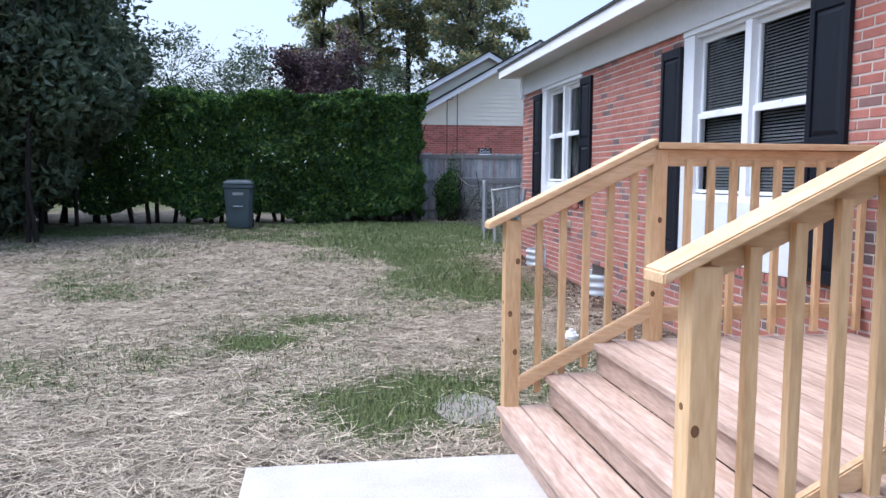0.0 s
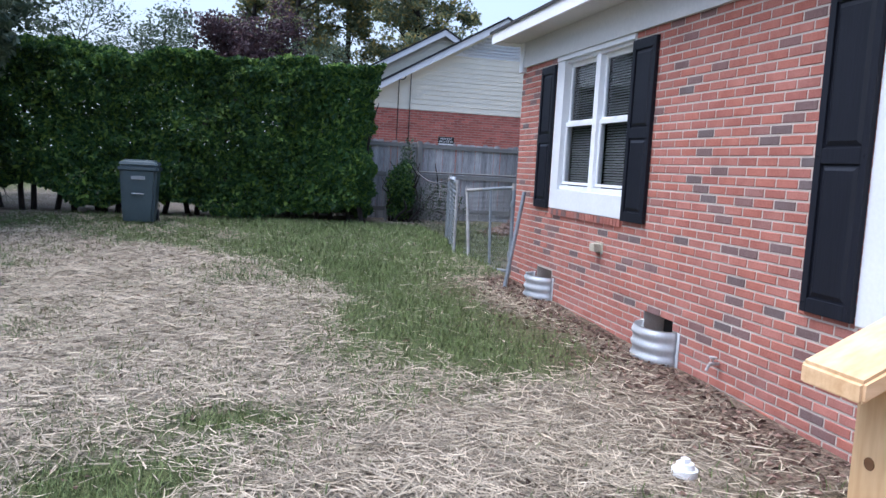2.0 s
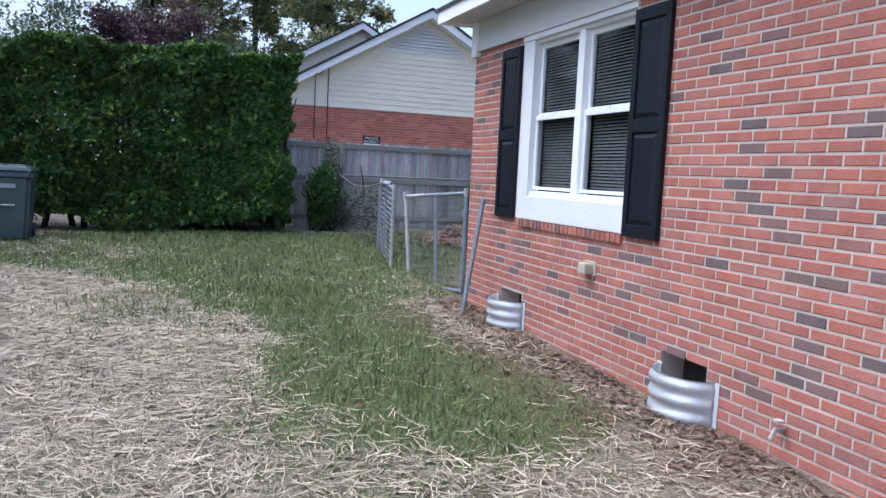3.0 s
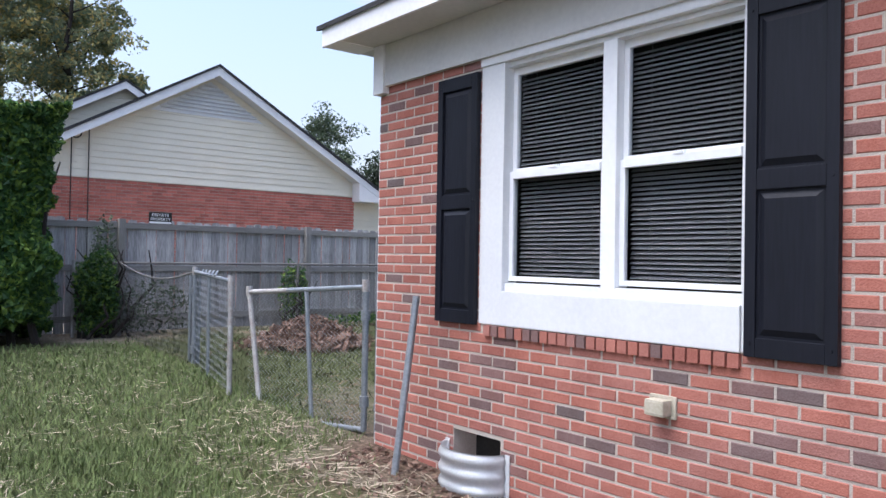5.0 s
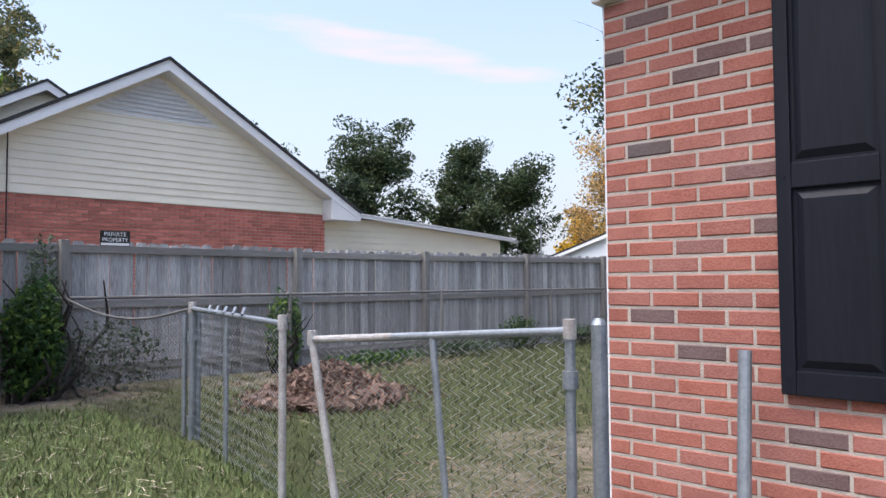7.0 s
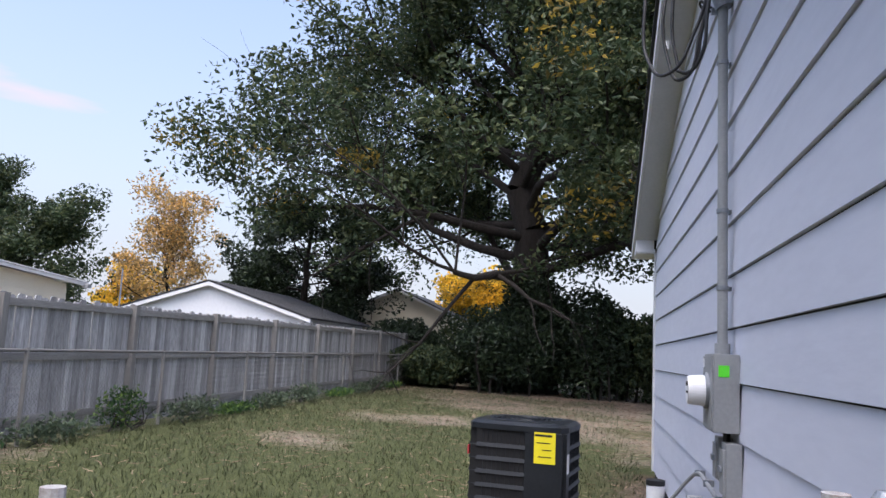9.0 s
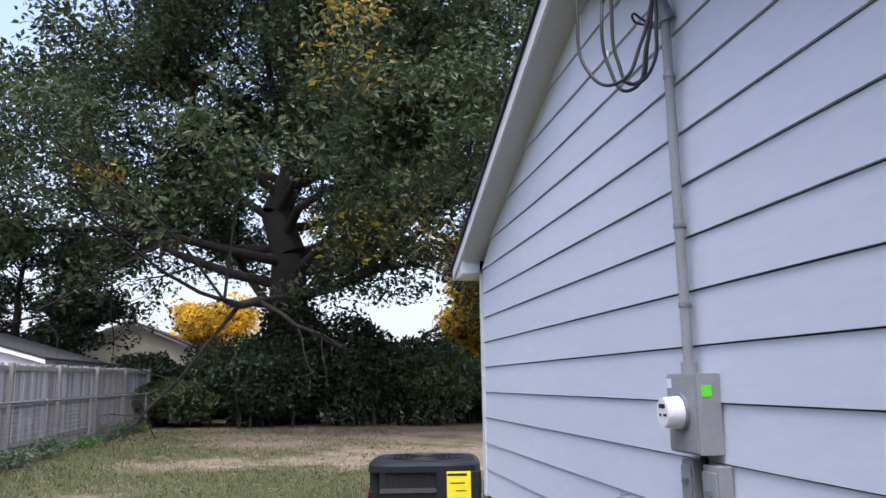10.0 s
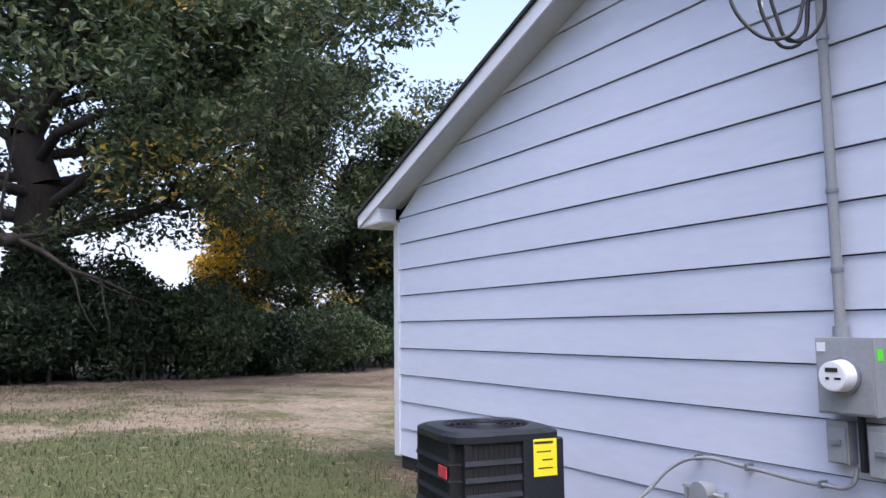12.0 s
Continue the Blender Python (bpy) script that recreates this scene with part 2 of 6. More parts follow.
# third colour scatters golden-lit tips among the needles, light put into colour
L_PINE = leaf_mat("pine_needle", (0.11, 0.14, 0.085), (0.19, 0.22, 0.12), (0.42, 0.32, 0.10), 0.45)
L_ORANGE = leaf_mat("pale_orange_leaf", (0.22, 0.17, 0.09), (0.46, 0.31, 0.12), (0.75, 0.44, 0.12), 0.45)
L_PURPLE = leaf_mat("purple_leaf", (0.04, 0.024, 0.03), (0.07, 0.042, 0.05), (0.11, 0.06, 0.06), 0.2)


def glass_mat():
    """Window glass: clear, with a mirror sheen that grows at a slant."""
    m = bpy.data.materials.new("window_glass")
    m.use_nodes = True
    n, l = m.node_tree.nodes, m.node_tree.links
    n.clear()
    lw = n.new("ShaderNodeLayerWeight")
    pw, fr = n.new("ShaderNodeMath"), n.new("ShaderNodeMath")
    pw.operation, fr.operation = "POWER", "MULTIPLY_ADD"
    pw.inputs[1].default_value, fr.inputs[1].default_value, fr.inputs[2].default_value = 4.5, 0.55, 0.03
    l.new(lw.outputs["Facing"], pw.inputs[0])
    l.new(pw.outputs[0], fr.inputs[0])
    tp = n.new("ShaderNodeBsdfTransparent")
    tp.inputs["Color"].default_value = (0.86, 0.87, 0.88, 1)
    gl = n.new("ShaderNodeBsdfGlossy")
    gl.inputs["Roughness"].default_value = 0.02
    mx, o = n.new("ShaderNodeMixShader"), n.new("ShaderNodeOutputMaterial")
    l.new(fr.outputs[0], mx.inputs["Fac"])
    l.new(tp.outputs["BSDF"], mx.inputs[1])
    l.new(gl.outputs["BSDF"], mx.inputs[2])
    l.new(mx.outputs["Shader"], o.inputs["Surface"])
    return m


M_GLASS = glass_mat()


# ---- building helpers ----
def part(name, bm, material, parent=None, label="", smooth=False):
    me = bpy.data.meshes.new(name)
    bm.to_mesh(me)
    bm.free()
    if smooth:
        me.shade_smooth()
    me.materials.append(material)
    ob = new(name, me)
    if parent is not None:
        ob.parent = parent
    return tagged(ob, label)


def thing(name, label, category, group="", at=(0, 0, 0)):
    ob = new(name)
    ob.location = at
    ob.empty_display_size = 0.1
    return tagged(ob, label, category, group)


def box(bm, x0, y0, z0, x1, y1, z1, bevel=0.0):
    m = Matrix.Translation(((x0 + x1) / 2, (y0 + y1) / 2, (z0 + z1) / 2)) @ Matrix.Diagonal((abs(x1 - x0), abs(y1 - y0), abs(z1 - z0), 1))
    r = bmesh.ops.create_cube(bm, size=1, matrix=m)
    if bevel:
        edges = list({e for v in r["verts"] for e in v.link_edges})
        bmesh.ops.bevel(bm, geom=edges, offset=bevel, segments=2, profile=0.7, affect="EDGES")
    return bm


def boxed(x0, y0, z0, x1, y1, z1, bevel=0.0):
    return box(bmesh.new(), x0, y0, z0, x1, y1, z1, bevel)


def rod(bm, a, b, r, sides=12, r2=None):
    a, b = Vector(a), Vector(b)
    d = b - a
    m = Matrix.Translation((a + b) / 2) @ d.to_track_quat("Z", "Y").to_matrix().to_4x4()
    bmesh.ops.create_cone(bm, cap_ends=True, segments=sides, radius1=r, radius2=r if r2 is None else r2, depth=d.length, matrix=m)
    return bm


def prism(bm, outline, axis, lo, hi):
    """A flat outline pushed along an axis from lo to hi."""
    def place(p, w):
        return (w, p[0], p[1]) if axis == "x" else (p[0], w, p[1]) if axis == "y" else (p[0], p[1], w)
    a = [bm.verts.new(place(p, lo)) for p in outline]
    b = [bm.verts.new(place(p, hi)) for p in outline]
    bm.faces.new(a)
    bm.faces.new(b[::-1])
    for i in range(len(a)):
        j = (i + 1) % len(a)
        bm.faces.new((a[i], b[i], b[j], a[j]))
    bmesh.ops.recalc_face_normals(bm, faces=bm.faces)
    return bm


def tube(name, points, r, material, parent, label="", cyclic=False):
    cu = bpy.data.curves.new(name, "CURVE")
    cu.dimensions, cu.bevel_depth, cu.bevel_resolution, cu.resolution_u = "3D", r, 3, 8
    sp = cu.splines.new("BEZIER")
    sp.bezier_points.add(len(points) - 1)
    for q, p in zip(sp.bezier_points, points):
        q.co = p
        q.handle_left_type = q.handle_right_type = "AUTO"
    sp.use_cyclic_u = cyclic
    cu.materials.append(material)
    ob = new(name, cu)
    ob.parent = parent
    return tagged(ob, label)


def raw(name, verts, faces, material, parent=None, label="", smooth=False):
    """A mesh from numpy vertices and equal-sided faces."""
    me = bpy.data.meshes.new(name)
    nf, k = faces.shape
    me.vertices.add(len(verts))
    me.vertices.foreach_set("co", verts.astype(np.float32).ravel())
    me.loops.add(nf * k)
    me.loops.foreach_set("vertex_index", faces.astype(np.int32).ravel())
    me.polygons.add(nf)
    me.polygons.foreach_set("loop_start", np.arange(0, nf * k, k, dtype=np.int32))
    me.update(calc_edges=True)
    me.shade_smooth() if smooth else me.shade_flat()
    me.materials.append(material)
    ob = new(name, me)
    if parent is not None:
        ob.parent = parent
    return tagged(ob, label)


def leaves(rng, centres, size, flat=0.0, slim=0.5):
    """Small folded leaves at the given centres, each turned its own way."""
    n = len(centres)
    d = rng.normal(size=(n, 3))
    d[:, 2] *= 1 - flat
    d /= np.linalg.norm(d, axis=1)[:, None] + 1e-9
    e = np.cross(d, rng.normal(size=(n, 3)))
    e /= np.linalg.norm(e, axis=1)[:, None] + 1e-9
    u = np.cross(d, e)
    s = (size * rng.uniform(0.6, 1.4, n))[:, None]
    v = np.empty((n, 4, 3))
    v[:, 0], v[:, 2] = centres - d * s * 0.5, centres + d * s * 0.5
    v[:, 1], v[:, 3] = centres + e * s * slim * 0.5 + u * s * 0.12, centres - e * s * slim * 0.5 + u * s * 0.12
    return v.reshape(-1, 3), np.arange(n * 4).reshape(n, 4)


def rods(segs, sides=3):
    """Many thin straight rods in one go: rows of ax ay az bx by bz ra rb."""
    s = np.asarray(segs, float)
    a, b = s[:, :3], s[:, 3:6]
    d = b - a
    d /= np.linalg.norm(d, axis=1)[:, None] + 1e-9
    h = np.where(np.abs(d[:, 2:3]) < 0.9, np.array([[0, 0, 1.0]]), np.array([[1.0, 0, 0]]))
    e = np.cross(d, h)
    e /= np.linalg.norm(e, axis=1)[:, None] + 1e-9
    u = np.cross(d, e)
    v = np.empty((len(s), 2, sides, 3))
    for i in range(sides):
        w = 2 * math.pi * i / sides
        o = math.cos(w) * e + math.sin(w) * u
        v[:, 0, i], v[:, 1, i] = a + o * s[:, 6:7], b + o * s[:, 7:8]
    base = np.arange(len(s))[:, None] * 2 * sides
    f = [np.concatenate([base + i, base + (i + 1) % sides, base + sides + (i + 1) % sides, base + sides + i], 1) for i in range(sides)]
    return v.reshape(-1, 3), np.concatenate(f)


# ---- ground ----
def ground_z(x, y):
    rise = min(max((y - 5.0) / 15.0, 0.0), 1.0) * 0.37
    east = min(max((x - 8.0) / 25.0, 0.0), 1.0) * 0.10
    return rise + east + 0.018 * noise.noise((x * 0.7, y * 0.7, 0)) + 0.008 * noise.noise((x * 3, y * 3, 5))


PATCHES = [(1.4, 14.4, 1.7, 1.6, 0.45), (1.6, 11.2, 0.85, 2.4, 1.0), (2.2, 9.2, 0.5, 1.0, 0.8), (0.5, 17.0, 9.0, 1.6, 0.75), (-2.6, 9.5, 0.7, 0.8, 0.4), (0.6, 5.0, 0.7, 0.7, 0.8), (2.0, 17.5, 1.8, 1.4, 0.8),
           (-0.5, 6.8, 0.4, 0.4, 0.5), (0.1, 7.6, 0.5, 0.25, 0.5), (-3.0, 6.0, 0.9, 0.5, 0.5), (9.5, 15.5, 2.2, 0.8, 0.7), (14, 19.0, 5.0, 0.8, 0.8), (10.5, 13.6, 2.6, 0.9, 0.8),
           (5.0, 16.0, 1.2, 1.0, 0.6), (13.5, 15.0, 3.5, 1.2, 0.7), (8.5, 18.0, 3.0, 1.0, 0.5), (20, 18.5, 5, 1.5, 0.6), (1.2, 14.6, 1.6, 0.8, 0.6)]


def greenness(x, y):
    g = sum(k * math.exp(-(((x - a) / p) ** 2 + ((y - b) / q) ** 2)) for a, b, p, q, k in PATCHES)
    g += 0.55 * noise.noise((x * 0.45, y * 0.45, 7)) + 0.35 * noise.noise((x * 1.7, y * 1.7, 3)) + (0.30 if x > 3.6 and x < 27 else 0.14)
    return min(max(g, 0.0), 1.0)


def ground_mat():
    m = bpy.data.materials.new("lawn")
    m.use_nodes = True
    n, l = m.node_tree.nodes, m.node_tree.links
    b = n["Principled BSDF"]
    b.inputs["Roughness"].default_value, b.inputs["Specular IOR Level"].default_value = 0.95, 0.1
    at = n.new("ShaderNodeAttribute")
    at.attribute_name = "green"
    geo = n.new("ShaderNodeNewGeometry")

    def noisy(scale, detail, stretch=(1, 1, 1)):
        mp, t = n.new("ShaderNodeMapping"), n.new("ShaderNodeTexNoise")
        mp.inputs["Scale"].default_value = stretch
        t.inputs["Scale"].default_value, t.inputs["Detail"].default_value = scale, detail
        l.new(geo.outputs["Position"], mp.inputs["Vector"])
        l.new(mp.outputs["Vector"], t.inputs["Vector"])
        return t.outputs["Fac"]

    def mix(fac, c1, c2):
        x = n.new("ShaderNodeMixRGB")
        for sock, c in ((x.inputs["Color1"], c1), (x.inputs["Color2"], c2)):
            if isinstance(c, tuple):
                sock.default_value = (*c, 1)
            else:
                l.new(c, sock)
        l.new(fac, x.inputs["Fac"])
        return x.outputs["Color"]

    def spread(fac, lo, hi):
        x = n.new("ShaderNodeMapRange")
        x.inputs["From Min"].default_value, x.inputs["From Max"].default_value = lo, hi
        l.new(fac, x.inputs["Value"])
        return x.outputs["Result"]

    straw = mix(spread(noisy(55, 4, (1, 2.2, 1)), 0.4, 0.62), (0.075, 0.058, 0.042), (0.33, 0.275, 0.205))
    straw = mix(spread(noisy(2.2, 5), 0.4, 0.65), straw, mix(spread(noisy(40, 3, (2.5, 1, 1)), 0.4, 0.6), (0.105, 0.082, 0.060), (0.37, 0.315, 0.245)))
    grass = mix(spread(noisy(70, 3), 0.35, 0.65), (0.034, 0.042, 0.016), (0.105, 0.115, 0.048))
    edge = n.new("ShaderNodeMath")
    edge.operation = "MULTIPLY_ADD"
    edge.inputs[1].default_value = 0.9
    l.new(noisy(9, 5), edge.inputs[0])
    l.new(at.outputs["Fac"], edge.inputs[2])
    col = mix(spread(edge.outputs[0], 0.62, 1.05), straw, grass)
    # bare leaf-strewn soil along the brick wall
    sx = n.new("ShaderNodeAttribute")
    sx.attribute_name = "soil"
    soil = mix(spread(noisy(30, 4), 0.4, 0.65), (0.055, 0.036, 0.025), (0.19, 0.135, 0.10))
    col = mix(sx.outputs["Fac"], col, soil)
    l.new(col, b.inputs["Base Color"])
    bp = n.new("ShaderNodeBump")
    bp.inputs["Strength"].default_value, bp.inputs["Distance"].default_value = 0.7, 0.03
    l.new(noisy(45, 5), bp.inputs["Height"])
    l.new(bp.outputs["Normal"], b.inputs["Normal"])
    return m


def ground():
    xs = np.concatenate([[-600, -200, -80, -40, -25], np.arange(-16, 40, 0.22), [45, 55, 70, 100, 200, 600]])
    ys = np.concatenate([[-600, -200, -80, -30, -12, -6], np.arange(-3, 24, 0.22), [28, 34, 45, 60, 90, 200, 600]])
    v = np.array([(x, y, ground_z(x, y) if abs(x) < 60 and abs(y) < 60 else 0.4) for y in ys for x in xs])
    w, h = len(xs), len(ys)
    i = (np.arange(h - 1)[:, None] * w + np.arange(w - 1)[None]).ravel()
    ob = raw("ground", v, np.stack([i, i + 1, i + w + 1, i + w], 1), ground_mat(), smooth=True)
    tagged(ob, "straw-coloured dormant lawn with patches of green grass", "ground", kind="structure")
    near = lambda p: -16 < p[0] < 40 and -3 < p[1] < 24
    g = ob.data.attributes.new("green", "FLOAT", "POINT")
    g.data.foreach_set("value", np.array([greenness(p[0], p[1]) if near(p) else 0.6 for p in v], np.float32))
    s = ob.data.attributes.new("soil", "FLOAT", "POINT")

    def soil(p):
        x, y = p[0], p[1]
        k = math.exp(-((x - 3.2) / 0.95) ** 2) * (1 if 3 < y < 12.6 else 0) + 0.9 * math.exp(-((y - 12.4) / 0.7) ** 2) * (1 if 3 < x < 12 else 0)
        k += math.exp(-((x - 27.5) / 3.5) ** 2) * 0.9 + math.exp(-((y - 18.9) / 0.5) ** 2) * (1 if x < 2.6 else 0) * 0.8
        return min(1.0, k * (0.75 + 0.6 * noise.noise((x * 2, y * 2, 1))))
    s.data.foreach_set("value", np.array([max(0, soil(p)) if near(p) else 0 for p in v], np.float32))


ground()


# ---- the brick house ----
WX, CORNER, SID = 3.28, 12.512, 12.52          # brick face, its end, face of the gable siding
FRIEZE, SOFFIT = 2.80, 3.03
W1 = (9.60, 11.38, 1.16, FRIEZE)              # window opening: y0 y1 z0 z1
W2 = (4.88, 6.78, 0.79, FRIEZE)
HOLES = [(8.63, 9.09, 0.14, 0.44), (11.17, 11.61, 0.20, 0.47)]
OPENINGS = [W1, W2] + HOLES


def slabs(bm, x0, x1, y0, y1, z0, z1, openings):
    """A wall along y with rectangular openings through it."""
    zs = sorted({z0, z1, *[o[2] for o in openings], *[o[3] for o in openings]})
    for a, b in zip(zs, zs[1:]):
        cuts = sorted((o[0], o[1]) for o in openings if o[2] < b - 1e-6 and o[3] > a + 1e-6)
        y = y0
        for c, d in cuts:
            box(bm, x0, y, a, x1, c, b)
            y = d
        box(bm, x0, y, a, x1, y1, b)


bm = bmesh.new()
slabs(bm, WX + 0.0045, WX + 0.22, -4.0, CORNER - 0.004, -0.3, SOFFIT, OPENINGS)
wall_west = tagged(part("wall_west", bm, M_MORTAR), "red brick house wall with pale mortar joints", "wall", kind="structure")
# added wall behind the windows; the room's darkness is in its colour
part_room = tagged(part("wall_inner", boxed(WX + 1.6, -3.9, 0.3, WX + 1.7, 12.2, 2.9), M_DARK), "added inner wall, near-black for the unlit room behind the windows", "wall", kind="structure")
bm = boxed(11.32, -4, -0.3, 11.52, SID - 0.05, SOFFIT)
tagged(part("wall_east", bm, M_SIDING), "far side wall of the house", "wall", kind="structure")
tagged(part("wall_south", boxed(WX + 0.23, -4, -0.3, 11.31, -3.8, SOFFIT), M_SIDING), "end wall of the house", "wall", kind="structure")
# floor coloured near-black for the same unlit room
tagged(part("floor", boxed(WX + 0.23, -3.8, 0.45, 11.3, SID - 0.2, 0.6), M_DARK), "added floor, near-black for the unlit inside of the house", "floor", kind="structure")

PEAK_X, PEAK_Z, EAVE_L, EAVE_R, RAKE_Y = 7.5, 4.80, 2.95, 12.08, 12.80
EAVE_Z = 3.15
EAVE_LZ, SOFFIT_L = 3.24, 3.12   # the street side sits a little higher


def roof_z(x):
    e = EAVE_LZ if x < PEAK_X else EAVE_Z
    return e + (PEAK_Z - e) * (1 - abs(x - PEAK_X) / (PEAK_X - EAVE_L if x < PEAK_X else EAVE_R - PEAK_X))


wall_north = tagged(new("wall_north"), "pale blue-grey lap-sided gable wall", "wall", kind="structure")
# near-black backing: board gaps show it as dark joint and painted lap shadow
bm = prism(bmesh.new(), [(WX + 0.02, -0.3), (11.5, -0.3), (11.5, 3.0), (PEAK_X, roof_z(PEAK_X) - 0.18), (WX + 0.02, 3.0)], "y", SID - 0.2, SID - 0.014)
part("sheathing", bm, M_DARK, wall_north)
COURSE, LOW = 0.3020, 0.352
for k in range(15):
    z0 = LOW + COURSE * k
    z1 = z0 + COURSE

    def reach(z):
        if z < 3.0:
            return WX + 0.04, 11.5
        f = (z - EAVE_Z + 0.15) / (PEAK_Z - EAVE_Z)
        return max(WX + 0.04, EAVE_L + f * (PEAK_X - EAVE_L)), min(11.5, EAVE_R - f * (EAVE_R - PEAK_X))
    a0, b0 = reach(z0)
    a1, b1 = reach(z1)
    if b0 - a0 < 0.1:
        break
    if b1 <= a1:
        a1 = b1 = PEAK_X
    bm = bmesh.new()
    q = [bm.verts.new(p) for p in ((a0, SID + 0.010, z0), (b0, SID + 0.010, z0), (b1, SID - 0.006, z1 - 0.009), (a1 - (0.001 if a1 == b1 else 0), SID - 0.006, z1 - 0.009))]
    bm.faces.new(q[::-1])
    w = [bm.verts.new((p.co.x, SID - 0.013, p.co.z)) for p in q]
    bm.faces.new(w)
    for i in range(4):
        j = (i + 1) % 4
        bm.faces.new((q[i], q[j], w[j], w[i]))
    bmesh.ops.recalc_face_normals(bm, faces=bm.faces)
    part("siding_board", bm, M_SIDING, wall_north)
part("corner_board", boxed(11.5, SID - 0.1, LOW - 0.02, 11.62, SID + 0.022, SOFFIT, 0.004), M_WHITE, wall_north, "white corner board")
part("end_trim", boxed(WX + 0.006, CORNER + 0.001, 0.1, WX + 0.035, CORNER + 0.010, SOFFIT - 0.2, 0.003), M_FASCIA, wall_north, "peeling pale strip beside the bricks")
tagged(part("foundation", boxed(WX + 0.05, SID - 0.2, -0.3, 11.5, SID - 0.03, LOW - 0.004), M_MORTAR), "brick foundation under the siding", "foundation", kind="structure")

# roof: two slopes, fascia, soffit, frieze, rakes
roof = tagged(new("roof"), "dark shingled gable roof with white fascia", "roof", kind="structure")
for side, ex in ((-1, EAVE_L), (1, EAVE_R)):
    ez, so = (EAVE_LZ, SOFFIT_L) if side < 0 else (EAVE_Z, SOFFIT)
    o = [(ex + side * 0.04, ez - 0.015), (PEAK_X, PEAK_Z), (PEAK_X, PEAK_Z + 0.035), (ex + side * 0.04, ez + 0.02)]
    part("shingles", prism(bmesh.new(), o, "y", -4.4, RAKE_Y + 0.03), M_SHINGLE, roof)
    o = [(ex, ez - 0.14), (PEAK_X, PEAK_Z - 0.155), (PEAK_X, PEAK_Z - 0.002), (ex, ez - 0.004)]
    part("rake_board", prism(bmesh.new(), o, "y", RAKE_Y - 0.025, RAKE_Y), M_FASCIA, roof, "white rake board")
    inner = 3.25 if side < 0 else 11.55
    o = [(inner, roof_z(inner) - 0.155), (PEAK_X, PEAK_Z - 0.155), (PEAK_X, PEAK_Z - 0.14), (inner, roof_z(inner) - 0.14)]
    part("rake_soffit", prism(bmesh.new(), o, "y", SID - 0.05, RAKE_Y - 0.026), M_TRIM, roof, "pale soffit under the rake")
    x0, x1 = sorted((ex, ex + side * 0.022))
    part("fascia", boxed(x0, -4.4, so - 0.022, x1, RAKE_Y - 0.026, ez - 0.004), M_FASCIA, roof, "white fascia board")
    x0, x1 = sorted((ex, WX + 0.1 if side < 0 else 11.5))
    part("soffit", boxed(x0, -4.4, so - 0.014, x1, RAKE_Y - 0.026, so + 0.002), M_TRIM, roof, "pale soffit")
    o = [(ex, so - 0.02), (inner, so - 0.02), (inner, roof_z(inner) - 0.01), (ex, ez - 0.012)]
    part("eave_return", prism(bmesh.new(), o, "y", SID + 0.024, RAKE_Y - 0.027), M_FASCIA, roof, "boxed eave end")
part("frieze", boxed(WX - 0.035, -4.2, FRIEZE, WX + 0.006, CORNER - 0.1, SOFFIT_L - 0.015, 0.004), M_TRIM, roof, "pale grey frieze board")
part("frieze_end", boxed(WX - 0.05, CORNER - 0.1, FRIEZE - 0.05, WX + 0.03, SID + 0.02, SOFFIT_L - 0.015, 0.004), M_FASCIA, roof, "white corner block")


def shutter(y, z, w, h):
    """Raised-panel shutter, its back at x = 0, face towards -x, foot at z = 0."""
    t = thing("shutter", "black raised-panel shutter fixed to the brick wall", "shutter", "shutters beside the windows", (WX - 0.001, y, z))
    part("backboard", boxed(-0.02, 0, 0, -0.002, w, h, 0.002), M_SHUTTER, t)
    s, u = 0.052, 0.085
    mid = h * 0.49
    part("stile", boxed(-0.036, 0, 0, -0.019, s, h, 0.004), M_SHUTTER, t)
    part("stile", boxed(-0.036, w - s, 0, -0.019, w, h, 0.004), M_SHUTTER, t)
    for a, b in ((0, u), (mid - 0.045, mid + 0.045), (h - u, h)):
        part("cross_rail", boxed(-0.0355, s + 0.001, a, -0.019, w - s - 0.001, b, 0.004), M_SHUTTER, t)
    for a, b in ((u, mid - 0.045), (mid + 0.045, h - u)):
        bm = bmesh.new()
        o, i = 0.012, 0.04
        lo = [bm.verts.new((-0.0202, p, q)) for p, q in ((s + o, a + o), (w - s - o, a + o), (w - s - o, b - o), (s + o, b - o))]
        hi = [bm.verts.new((-0.034, p, q)) for p, q in ((s + i, a + i), (w - s - i, a + i), (w - s - i, b - i), (s + i, b - i))]
        bm.faces.new(hi)
        for k in range(4):
            j = (k + 1) % 4
            bm.faces.new((lo[k], lo[j], hi[j], hi[k]))
        bmesh.ops.recalc_face_normals(bm, faces=bm.faces)
        if bm.faces[0].normal.x > 0:
            bmesh.ops.reverse_faces(bm, faces=bm.faces)
        part("raised_panel", bm, M_SHUTTER, t)
    for q in (0.06, mid, h - 0.06):
        for p in (0.026, w - 0.026):
            part("screw", rod(bmesh.new(), (-0.036, p, q), (-0.040, p, q), 0.008, 8), M_SHUTTER, t)


for y, z, w, h in ((9.185, 1.15, 0.405, 1.575), (11.39, 1.15, 0.39, 1.575), (4.47, 0.80, 0.405, 1.88), (6.785, 0.80, 0.405, 1.88)):
    shutter(y, z, w, h)


